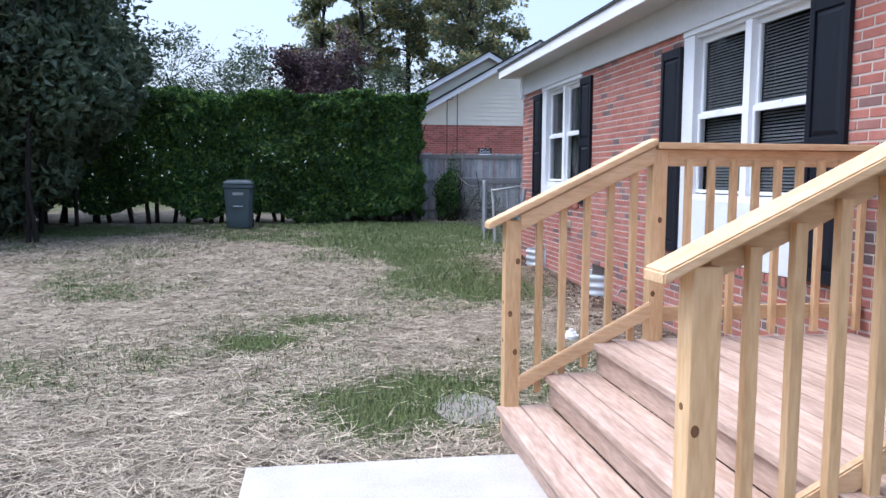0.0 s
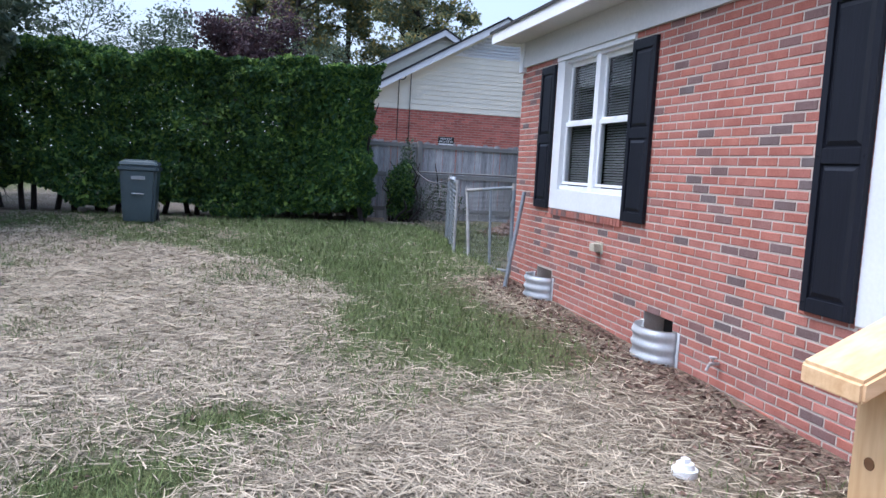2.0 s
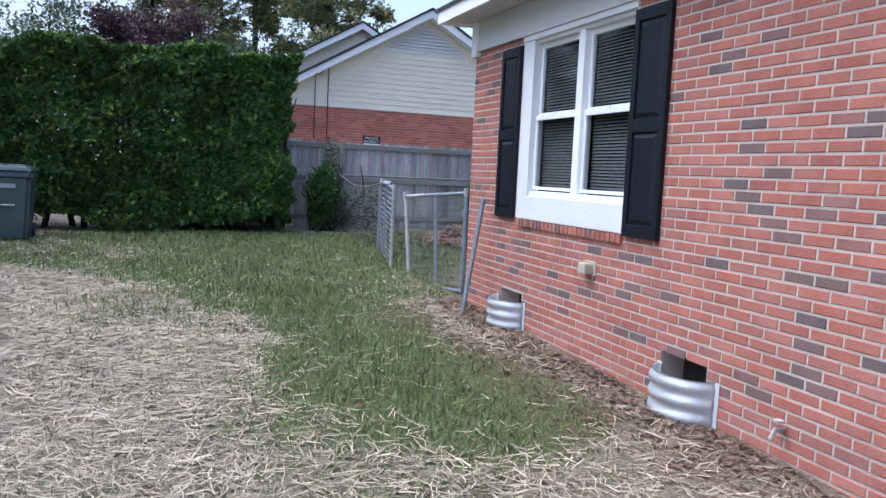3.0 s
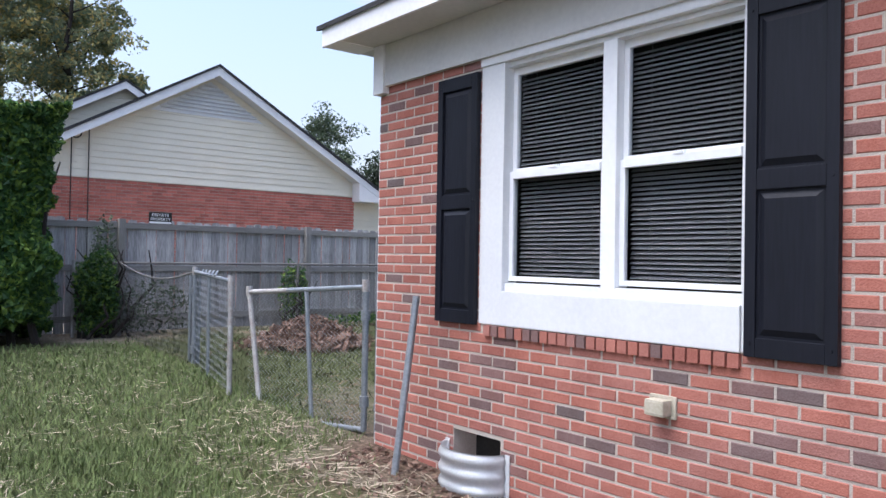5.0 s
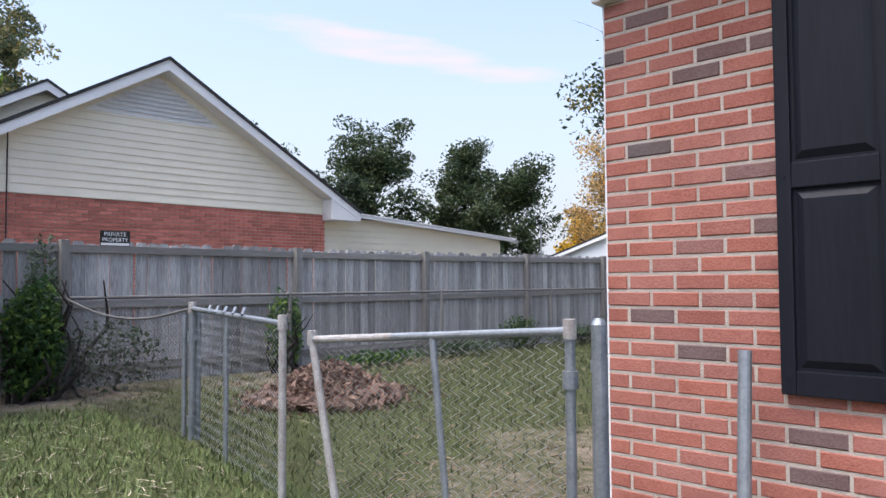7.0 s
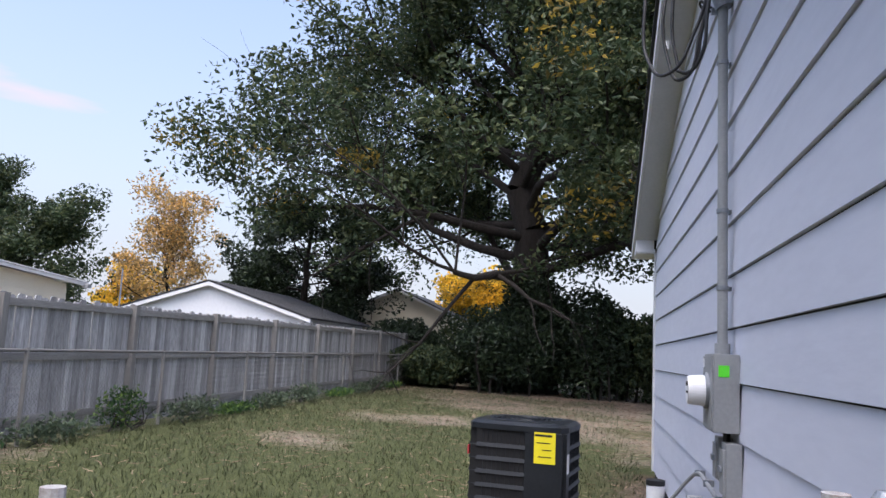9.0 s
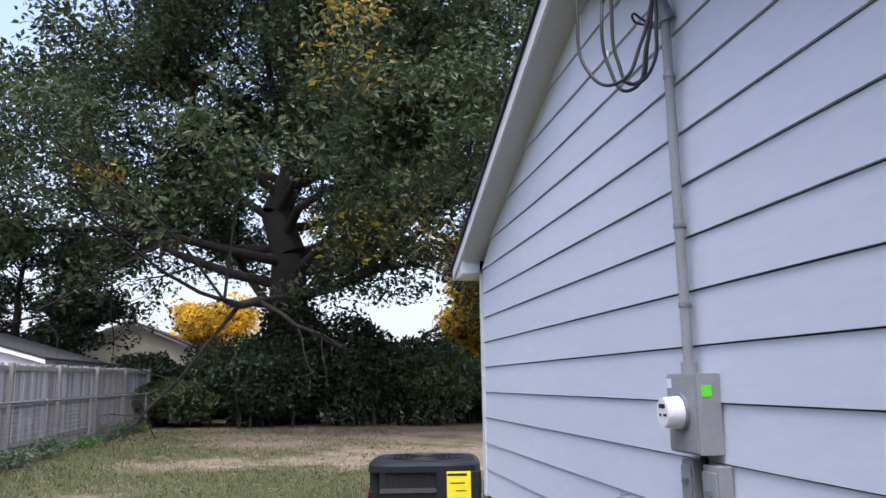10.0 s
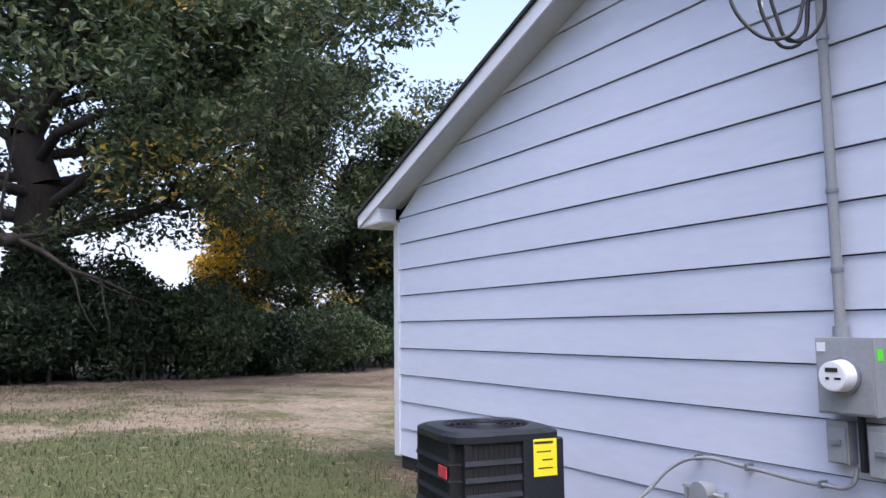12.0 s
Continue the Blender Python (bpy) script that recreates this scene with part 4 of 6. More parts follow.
    for r in (0.08, 0.12, 0.16, 0.20, 0.24):
        pts = [(r * math.cos(a), r * math.sin(a), h + 0.016) for a in (i * math.pi / 4 for i in range(8))]
        tube("fan_guard_ring", pts, 0.003, M_AC, ac, cyclic=True)
    for i in range(8):
        a = i * math.pi / 4
        part("fan_guard_spoke", rod(bmesh.new(), (0.05 * math.cos(a), 0.05 * math.sin(a), h + 0.012), (0.275 * math.cos(a), 0.275 * math.sin(a), h + 0.012), 0.003, 5), M_AC, ac)
    part("motor_cap", rod(bmesh.new(), (0, 0, h - 0.05), (0, 0, h + 0.014), 0.07, 20), M_AC, ac)
    for i in range(3):
        b = boxed(0.05, -0.06, -0.003, 0.25, 0.06, 0.003)
        bmesh.ops.transform(b, matrix=Matrix.Translation((0, 0, h - 0.09)) @ Matrix.Rotation(i * 2.094, 4, "Z") @ Matrix.Rotation(0.4, 4, "X"), verts=b.verts)
        part("fan_blade", b, M_GALV, ac)


air_conditioner()


# ---- wheelie bin ----
bx, by = -1.78, 17.5
bn = thing("wheelie_bin", "dark grey-blue plastic wheelie bin before the hedge", "bin", at=(bx, by, ground_z(bx, by)))
bm = bmesh.new()
lv = [(0.24, 0.25, 0.03), (0.26, 0.27, 0.2), (0.30, 0.32, 0.88), (0.325, 0.345, 0.90), (0.325, 0.345, 0.95)]
rows = [[bm.verts.new((sx * a, sy * b, z)) for sx, sy in ((-1, -1), (1, -1), (1, 1), (-1, 1))] for a, b, z in lv]
for a, b in zip(rows, rows[1:]):
    for i in range(4):
        j = (i + 1) % 4
        bm.faces.new((a[i], a[j], b[j], b[i]))
bm.faces.new(rows[0][::-1])
bm.faces.new(rows[-1])
bmesh.ops.bevel(bm, geom=[e for e in bm.edges if abs(e.verts[0].co.z - e.verts[1].co.z) > 0.02], offset=0.05, segments=4, affect="EDGES")
bmesh.ops.recalc_face_normals(bm, faces=bm.faces)
part("bin_body", bm, M_BIN, bn)
bm = boxed(-0.33, -0.36, 0.952, 0.33, 0.36, 1.07)
for v in bm.verts:
    if v.co.z > 1:
        v.co.x *= 0.82
        v.co.y *= 0.85
bmesh.ops.bevel(bm, geom=bm.edges[:], offset=0.04, segments=3, affect="EDGES")
part("lid", bm, M_BIN, bn)
part("handle", rod(bmesh.new(), (-0.25, 0.38, 0.93), (0.25, 0.38, 0.93), 0.018), M_BIN, bn)
part("lift_bar", rod(bmesh.new(), (-0.10, -0.335, 0.5), (0.10, -0.335, 0.5), 0.015), M_GALV, bn)
part("emblem", boxed(-0.11, -0.331, 0.74, 0.11, -0.3, 0.80, 0.004), M_GREY, bn)
for s in (-1, 1):
    part("wheel", rod(bmesh.new(), (s * 0.22, 0.27, 0.11), (s * 0.28, 0.27, 0.11), 0.11, 20), M_BLACK, bn)


# ---- wooden fence ----
FY = 20.1
FPOSTS = [1.0, 3.65, 6.84, 9.38, 12.07, 14.65, 17.37, 20.07, 23.0, 25.95, 29.1, 32.4]
fence = tagged(new("wooden_fence"), "weathered grey wooden privacy fence with dog-eared boards", "fence")
fence.location = (12.0, FY, 0)


def dog_ear(w, h):
    return prism(bmesh.new(), [(-w / 2, 0), (w / 2, 0), (w / 2, h - 0.03), (w / 2 - 0.03, h), (-w / 2 + 0.03, h), (-w / 2, h - 0.03)], "y", 0.0, 0.017)


pk = [part("picket", dog_ear(0.138, h), M_FENCE, fence) for h in (1.73, 1.75, 1.765)]
pk_mesh = [p.data for p in pk]
rng = random.Random(4)
x = 0.0
for p in pk:
    bpy.data.objects.remove(p)


def top_z(x):
    return 2.08 + max(0, x - 9) * 0.0085


while x < 32.6:
    o = new("picket", rng.choice(pk_mesh))
    o.parent = fence
    o.location = (x - 12, 0.0 + rng.uniform(-0.004, 0.004), top_z(x) - 1.75 + rng.uniform(-0.012, 0.012))
    o.rotation_euler = (0, rng.uniform(-0.008, 0.008), 0)
    x += 0.1445 + rng.uniform(0, 0.006)
for a, b in zip(FPOSTS, FPOSTS[1:]):
    for dz in (-0.09, -0.74, -1.5):
        bm = boxed(a + 0.052 - 12, -0.042, dz - 0.045, b - 0.052 - 12, -0.005, dz + 0.045, 0.004)
        for v in bm.verts:
            v.co.z += top_z(v.co.x + 12) - (0.012 if 0.2 < (v.co.x + 12 - a) / (b - a) < 0.8 else 0)
        part("rail", bm, M_FENCER, fence)
for x in FPOSTS:
    z = ground_z(x, FY)
    part("post", boxed(x - 0.05 - 12, -0.105, z - 0.1, x + 0.05 - 12, -0.006, top_z(x) + 0.01, 0.006), M_FENCEP, fence)
    
sg = thing("warning_sign", "small black and white private property sign on the fence", "sign", at=(4.24, FY - 0.03, 2.03))
part("board", boxed(-0.18, -0.006, 0.0, 0.18, 0.0, 0.19), M_DARK, sg)
part("lower_panel", boxed(-0.17, -0.0085, 0.012, 0.17, -0.0055, 0.042), M_PAPER, sg)


def words(text, x, z, size, parent, material):
    cu = bpy.data.curves.new("lettering", "FONT")
    cu.body, cu.size, cu.align_x, cu.extrude = text, size, "CENTER", 0.0006
    cu.materials.append(material)
    o = new("lettering", cu)
    o.parent = parent
    o.matrix_local = pose(x, -0.0075, z, 90)


words("PRIVATE", 0, 0.122, 0.072, sg, M_PAPER)
words("PROPERTY", 0, 0.058, 0.066, sg, M_PAPER)


# ---- chain-link fence and gates ----
def mesh_wires(a, b, za, zb, ha, hb, r, pitch=0.065, sag=0.0):
    """Chain-link wires on an upright plane from a to b: feet za, zb, tops ha, hb."""
    a, b = np.array(a, float), np.array(b, float)
    length = np.linalg.norm(b - a)
    n = int(length / pitch)
    rows = int((max(ha - za, hb - zb)) / (pitch * 0.55))
    nrm = np.array([-(b - a)[1], (b - a)[0]]) / length
    segs = []
    for i in range(n):
        u0 = (i + 0.5) / n
        for j in range(rows):
            q = []
            for k in (j, j + 1):
                s = (k % 2) * 2 - 1
                u = u0 + s * 0.5 / n
                f = k / rows
                top = ha + (hb - ha) * u - sag * 4 * u * (1 - u)
                bot = za + (zb - za) * u
                p = a + (b - a) * u + nrm * 0.003 * s
                q.append((p[0], p[1], bot + (top - bot) * f))
            segs.append((*q[0], *q[1], r, r))
    return rods(segs)


def mesh_part(name, parent, *args, material=None, **kw):
    v, f = mesh_wires(*args, **kw)
    o = raw(name, v, f, material or M_WIRE, parent, "chain-link wire mesh")
    return tagged(o, kind="stuff")


back = tagged(new("chain_link_fence"), "old chain-link fence along the wooden fence", "fence")
CY = 19.6
cposts = [2.88, 3.52] + [3.52 + 2.9 * k for k in range(1, 11)]
for x in cposts:
    z = ground_z(x, CY)
    part("post", rod(bmesh.new(), (x, CY, z - 0.1), (x, CY, z + 1.10), 0.026), M_RUST if x == 2.88 else M_FENCEP, back)
v, f = rods([(2.88, CY, 1.42, 32.5, CY, 1.50, 0.019, 0.019)], 8)
raw("top_rail", v, f, M_WIRED, back)
mesh_part("wire_mesh", back, (2.9, CY), (13.0, CY), 0.38, 0.38, 1.40, 1.42, 0.0022, material=M_WIRED)
mesh_part("wire_mesh", back, (13.0, CY), (32.0, CY), 0.38, 0.46, 1.42, 1.48, 0.0025, pitch=0.075, material=M_WIRED)

side = tagged(new("side_fence"), "chain-link fence run between the yard fence and the gate", "fence")
gx, gy = 3.56, 16.75
gz = ground_z(gx, gy)
for dx, dy, h, r in ((0, 0, 1.40, 0.034), (0.0, -0.09, 1.36, 0.024), (-0.045, 0.06, 1.3, 0.02)):
    b = rod(bmesh.new(), (gx + dx, gy + dy, gz - 0.1), (gx + dx, gy + dy, h), r)
    part("post", b, M_GALV, side)
tube("tension_wire", [(gx, gy, 1.36), (gx - 0.02, 17.7, 1.25), (3.53, 18.6, 1.27), (3.52, CY, 1.42)], 0.012, M_WIRED, side, "sagging top wire")
mesh_part("wire_mesh", side, (gx, gy + 0.05), (3.52, CY), gz, 0.36, 1.36, 1.42, 0.0022, material=M_WIRED, sag=0.14)


def gate(name, label, a, b, za, zb, ha, hb, lean=0.0, mid=(0.5,), rusty=False):
    """Pipe-framed chain-link leaf from hinge a to free end b."""
    g = thing(name, label, "gate", "double gate leaves")
    a, b = np.array(a, float), np.array(b, float)

    def at(u, f):
        top, bot = ha + (hb - ha) * u, za + (zb - za) * u
        p = a + (b - a) * (u + lean * (f - 1) * u)
        return (p[0], p[1], bot + (top - bot) * f)
    part("top_bar", rod(bmesh.new(), at(0, 1), at(1, 1), 0.021), M_GALV, g)
    part("bottom_bar", rod(bmesh.new(), at(0, 0), at(1, 0), 0.021), M_GALV, g)
    part("stile", rod(bmesh.new(), at(0, 0), at(0, 1.03), 0.024), M_GALV, g)
    part("stile", rod(bmesh.new(), at(1, 0), at(1, 1.03), 0.024), M_RUST if rusty else M_GALV, g)
    for u in mid:
        part("stile", rod(bmesh.new(), at(u, 0), at(u, 1), 0.019), M_GALV, g)
    for f in (0.2, 0.8):
        p = at(0, f)
        part("hinge", rod(bmesh.new(), (p[0], p[1], p[2] - 0.04), (p[0], p[1], p[2] + 0.04), 0.036), M_GALV, g)
    for u in (0, 1):
        p = at(u, 1.0)
        part("corner_fitting", rod(bmesh.new(), (p[0], p[1], p[2] - 0.035), (p[0], p[1], p[2] + 0.055), 0.031), M_RUST if rusty else M_GALV, g)
    mesh_part("wire_mesh", g, tuple(a), tuple(b), za, zb, ha - 0.03, hb - 0.03, 0.0018)
    return g


g1 = gate("chain_link_gate", "open galvanised chain-link gate leaf hinged on the fence post", (3.50, 16.65), (3.12, 14.74), 0.22, 0.16, 1.36, 1.31, mid=(0.45,), rusty=True)
for k in range(5):
    u = 0.25 + 0.1 * k
    o = part("wire_tie", rod(bmesh.new(), (3.50 - 0.38 * u - 0.02, 16.65 - 1.91 * u, 1.345), (3.50 - 0.38 * u + 0.03, 16.65 - 1.91 * u + 0.05, 1.39), 0.012, 8), M_GALV, g1)
g2 = gate("chain_link_gate", "sagging galvanised chain-link gate leaf hinged at the house corner", (3.345, 12.76), (3.24, 14.60), 0.24, 0.10, 1.33, 1.215, lean=0.14, mid=(0.46,), rusty=True)
part("rusty_bar", rod(bmesh.new(), (3.2425, 14.56, 1.2175), (3.28, 13.9, 1.2587), 0.0225), M_RUST, g2, "rusted stretch of the top bar")
gp = thing("gate_post", "galvanised gate post against the house corner", "post", at=(3.40, 12.64, 0.1))
part("pipe", rod(bmesh.new(), (0, 0, 0), (0, 0, 1.26), 0.036, 16), M_GALV, gp)
part("post_cap", rod(bmesh.new(), (0, 0, 1.26), (0, 0, 1.29), 0.039, 16, 0.02), M_GALV, gp)
for z in (0.3, 1.05):
    part("hinge_band", rod(bmesh.new(), (0, 0, z), (0, 0, z + 0.05), 0.041, 16), M_GALV, gp)
lp = thing("loose_pole", "loose galvanised pole leaning on the brick wall", "pole", at=(2.97, 11.82, ground_z(2.97, 11.82)))
part("pole", rod(bmesh.new(), (0, 0, -0.02), (0.19, 0.05, 1.13), 0.024, 14), M_GALV, lp)

# rubble heap behind the gate
rs = np.random.default_rng(11)
heap = tagged(new("rubble_heap"), "heap of broken bricks, dead leaves and roots", "rubble heap")
heap.location = (5.5, 17.5, ground_z(5.5, 17.5) - 0.02)
heap.scale = (0.82, 0.82, 0.9)
for k in range(90):
    a, r = rs.uniform(0, 6.28), math.sqrt(rs.uniform(0, 1))
    h = 0.42 * (1 - r ** 1.6)
    b = boxed(-0.09, -0.045, -0.03, 0.09, 0.045, 0.03, 0.008)
    for v in b.verts:
        v.co *= 1 + 0.3 * noise.noise(v.co * 9 + Vector((k, 0, 0)))
    o = part("rubble_piece", b, M_RUBBLE, heap)
    o.location, o.rotation_euler = (r * math.cos(a) * 1.1, r * math.sin(a) * 0.9, h * rs.uniform(0.55, 1.0) + 0.03), tuple(rs.uniform(-1, 1, 3) * 1.5)
bm = bmesh.new()
bmesh.ops.create_icosphere(bm, subdivisions=4, radius=1)
for v in bm.verts:
    k = 1 + 0.25 * noise.noise(v.co * 2.5)
    v.co = Vector((v.co.x * 1.05 * k, v.co.y * 0.85 * k, max(-0.05, v.co.z * 0.24 * k)))
part("heap_core", bm, M_RUBBLE, heap)
p = rs.normal(size=(3500, 3)) * (0.5, 0.42, 0)
p[:, 2] = 0.40 * np.exp(-(p[:, 0] ** 2 / 0.5 + p[:, 1] ** 2 / 0.36)) + rs.uniform(0, 0.1, 3500)
v, f = leaves(rs, p, 0.075)
tagged(raw("dead_leaves", v, f, M_RUBBLE, heap), kind="stuff")


# ---- trees and shrubs ----
def tree(name, label, base, height, r0, first, rx, ry, tips, per_tip, leaf, lmat, seed, sigma=0.7, cover=1.0, second=None, share=0.0, limbs=16, rise=0.5, group="", flat=0.2, stem=0.62, low=0.15):
    """Tapered trunk, limbs and twigs, and leaf clumps at the twigs, inside a crown of half-widths rx, ry."""
    r = np.random.default_rng(seed)
    z0 = base[2]
    t = thing(name, label, "tree", group, base)
    segs = []
    n = 10
    top = height * stem
    path = [np.array([0, 0, -0.15])]
    for i in range(1, n + 1):
        path.append(np.array([r.normal() * 0.012 * height * i / n, r.normal() * 0.012 * height * i / n, top * i / n]))
    rad = [r0 * (1.35 if i == 0 else 1.0) * (1 - 0.8 * i / n) for i in range(n + 1)]
    for i in range(n):
        segs.append((*path[i], *path[i + 1], rad[i], rad[i + 1]))
    ends = []
    czm, hz = height * (first + 1) / 2, height * (1 - first) / 2

    def grow(a, d, length, rad0, level):
        p, k = a, 4
        for i in range(k):
            d = d + r.normal(size=3) * 0.16
            d[2] += 0.05 if level < 2 else -0.03
            d /= np.linalg.norm(d)
            q = p + d * length / k
            ra, rb = rad0 * (1 - 0.7 * i / k), rad0 * (1 - 0.7 * (i + 1) / k)
            segs.append((*p, *q, ra, rb))
            if level < 2 and i > 0:
                for _ in range(2):
                    e = d + r.normal(size=3) * 0.75
                    e /= np.linalg.norm(e)
                    grow(q, e, length * r.uniform(0.35, 0.6), rb * 0.6, level + 1)
            p = q
            if level >= 1 or i == k - 1:
                ends.append(p)
    for i in range(limbs):
        u = (i + r.uniform(0.2, 0.8)) / limbs
        h = height * (first * 0.95 + (stem - first) * u)
        j = min(int(h / top * n), n - 1)
        a = path[j] + (path[j + 1] - path[j]) * (h / top * n - j)
        az = i * 2.4 + r.uniform(-0.4, 0.4)
        el = low + rise * u * 1.6 + r.uniform(-0.15, 0.2)
        d = np.array([math.cos(az) * math.cos(el), math.sin(az) * math.cos(el), math.sin(el)])
        full = 1 / math.sqrt((d[0] / rx) ** 2 + (d[1] / ry) ** 2 + (d[2] / hz) ** 2)
        grow(a, d, full * 0.72 * r.uniform(0.75, 1.05), r0 * 0.24 * (1 - 0.5 * u), 0)
    v, f = rods(segs, 7)
    raw("trunk", v, f, M_BARK, t, smooth=True)
    ends = np.array(ends)
    c = ends / (rx, ry, hz) - (0, 0, czm / hz)
    ends = ends[(c ** 2).sum(1) < 1.25]
    ends = ends[ends[:, 2] > first * height * 0.85]
    pick = ends[r.permutation(len(ends))[:int(tips * cover / 3)]]
    per_tip = int(per_tip * 3 * (tips * cover / 3) / len(pick))
    sigma = sigma * 0.8
    cl = np.repeat(pick, per_tip, 0)
    off = r.normal(size=cl.shape)
    off *= np.minimum(1, 1.5 / np.linalg.norm(off, axis=1))[:, None]
    cl = cl + off * sigma * np.array([1.15, 1.15, 0.65]) * np.repeat(r.uniform(0.6, 1.35, len(pick)), per_tip)[:, None]
    # second: clumps whose leaf colour carries the golden sunlight
    if second is not None:
        w = r.permutation(len(pick)) < share * len(pick)
        w = np.repeat(w, per_tip)
        v, f = leaves(r, cl[w], leaf, flat)
        tagged(raw("crown", v, f, second, t, "leaf clumps with golden sunlight in their colour"), kind="stuff")
        cl = cl[~w]
    v, f = leaves(r, cl, leaf, flat)
    tagged(raw("crown", v, f, lmat, t), kind="stuff")
    return t


def bush(name, label, centre, half, n, leaf, lmat, seed, category="shrub", lumps=14, kind_box=False, stems=8, group="", power=0.35):
    """Shrub: upright stems and an uneven shell of leaves."""
    r = np.random.default_rng(seed)
    x, y = centre
    z = ground_z(x, y)
    t = thing(name, label, category, group, (x, y, z))
    hx, hy, hz = half
    segs = []
    for i in range(stems):
        a, b = r.uniform(-0.75, 0.75) * hx, r.uniform(-0.6, 0.6) * hy
        p = np.array([a, b, -0.1])
        for k in range(5):
            q = p + np.array([r.normal() * 0.12, r.normal() * 0.12, hz * 0.32])
            segs.append((*p, *q, 0.05 * (1 - k / 6) * min(1, hz), 0.05 * (1 - (k + 1) / 6) * min(1, hz)))
            p = q
    v, f = rods(segs, 6)
    tagged(raw("stem", v, f, M_BARK, t), kind="stuff")
    d = r.normal(size=(n, 3))
    d /= np.linalg.norm(d, axis=1)[:, None]
    k = r.uniform(0, 1, n) ** power
    wob = np.array([noise.noise((p[0] * 1.8 + seed, p[1] * 1.8, p[2] * 1.8)) * 0.30 + noise.noise((p[0] * 5 + seed, p[1] * 5, p[2] * 5)) * 0.14 for p in d])
    p = d * (k * (1 + wob))[:, None]
    p[:, 2] = p[:, 2] * 0.5 + 0.5
    p = p * (hx, hy, 2 * hz)
    p = p[p[:, 2] > 0.02]
    v, f = leaves(r, p, leaf)
    tagged(raw("foliage", v, f, lmat, t), kind="stuff")
    return t


def hedge():
    r = np.random.default_rng(21)
    x0, x1, y0, y1 = -8.5, 2.48, 18.55, 20.0
    t = thing("hedge", "tall clipped dark green hedge with bare stems at its foot", "hedge", at=(-2, 19.3, 0.3))
    segs = []
    for i in range(34):
        p = np.array([x0 + (x1 - x0) * (i + 0.5) / 34 + r.normal() * 0.1, 19.2 + r.normal() * 0.2, ground_z(0, 19.2) - 0.1])
        for k in range(5):
            q = p + np.array([r.normal() * 0.1, r.normal() * 0.1, 0.5])
            segs.append((*(p - (-2, 19.3, 0.3)), *(q - (-2, 19.3, 0.3)), 0.06 * (1 - k / 6), 0.06 * (1 - (k + 1) / 6)))
            p = q
        v, f = rods(segs, 6)
        raw("stem", v, f, M_BARK, t)
        segs = []
    n = 130000
    face = r.uniform(0, 1, n)
    p = np.stack([r.uniform(x0, x1, n), r.uniform(y0, y1, n), r.uniform(0.42, 3.4, n)], 1)
    depth = np.abs(r.normal(size=n)) * 0.16
    m = face < 0.52
    p[m, 1] = y0 + depth[m]
    m = (face >= 0.52) & (face < 0.74)
    p[m, 2] = 3.38 - depth[m]
    m = (face >= 0.74) & (face < 0.84)
    p[m, 0] = x1 - depth[m]
    m = face >= 0.93
    p[m, 1] = y1 - depth[m]
    w = np.array([0.34 * noise.noise((a * 0.9, c * 1.3, b * 1.1)) + 0.20 * noise.noise((a * 2.9, c * 3.3, b * 3.3)) + 0.05 * noise.noise((a * 8, c * 8, b * 8)) for a, b, c in p])
    # rounded shoulders
    mid = np.array([(x0 + x1) / 2, (y0 + y1) / 2, 1.93])
    hw = np.array([(x1 - x0) / 2, (y1 - y0) / 2, 1.46])
    q = (p - mid) / hw
    over = np.clip(np.abs(q) - 0.72, 0, None)
    p = mid + (q - np.sign(q) * over ** 2 * (0.3, 1.2, 0.9)) * hw
    away = q / (np.linalg.norm(q, axis=1)[:, None] + 1e-6)
    p += away * w[:, None]
    foot = 0.60 + 0.28 * np.array([noise.noise((a * 0.9, 3, 0)) for a in p[:, 0]]) - 0.42 * (p[:, 0] > -1.7) + 0.12 * (p[:, 0] < -3.2)
    p = p[p[:, 2] > foot]
    v, f = leaves(r, p - (-2, 19.3, 0.3), 0.11, slim=0.6)
    tagged(raw("foliage", v, f, L_HEDGE, t), kind="stuff")


hedge()
# feathery big bush overhanging the lawn
bush("large_bush", "huge feathery grey-green evergreen bush reaching the ground", (-7.6, 16.6), (3.9, 3.2, 3.4), 110000, 0.19, L_SOFT, 31, stems=10, power=0.25)
bush("large_bush", "dark drooping evergreen shrub beside the lawn", (-9.0, 12.8), (2.4, 2.0, 2.0), 25000, 0.12, L_DARK, 32, stems=8, power=0.25)
bush("fence_shrub", "small dark green shrub growing through the chain-link", (3.15, 19.45), (0.3, 0.25, 0.62), 3000, 0.07, L_HEDGE, 33)
bush("fence_shrub", "small leafy sapling between the fences", (3.35, 19.85), (0.25, 0.12, 0.85), 1000, 0.07, L_SOFT, 34)
bush("fence_shrub", "bright green sprig at the wooden fence", (6.45, 19.75), (0.28, 0.2, 0.55), 1000, 0.08, L_HEDGE, 35)
bush("fence_shrub", "low weedy vine on the chain-link", (11.3, 19.62), (0.6, 0.12, 0.3), 500, 0.07, L_HEDGE, 36)
bush("fence_shrub", "tangle of brown vine on the chain-link", (4.0, 19.5), (0.7, 0.15, 0.42), 700, 0.07, L_SOFT, 37, stems=2)
for k, x in enumerate((7.8, 9.7, 13.0, 14.6, 16.2, 18.0, 20.4, 22.3, 24.0, 25.8)):
    bush("fence_weeds", "dry weeds along the foot of the fence", (x, 19.5), (1.1, 0.22, 0.12 + 0.05 * (k % 3)), 700, 0.07, L_SOFT if k % 3 else L_HEDGE, 50 + k, power=0.8, stems=3, group="weeds along the fence")

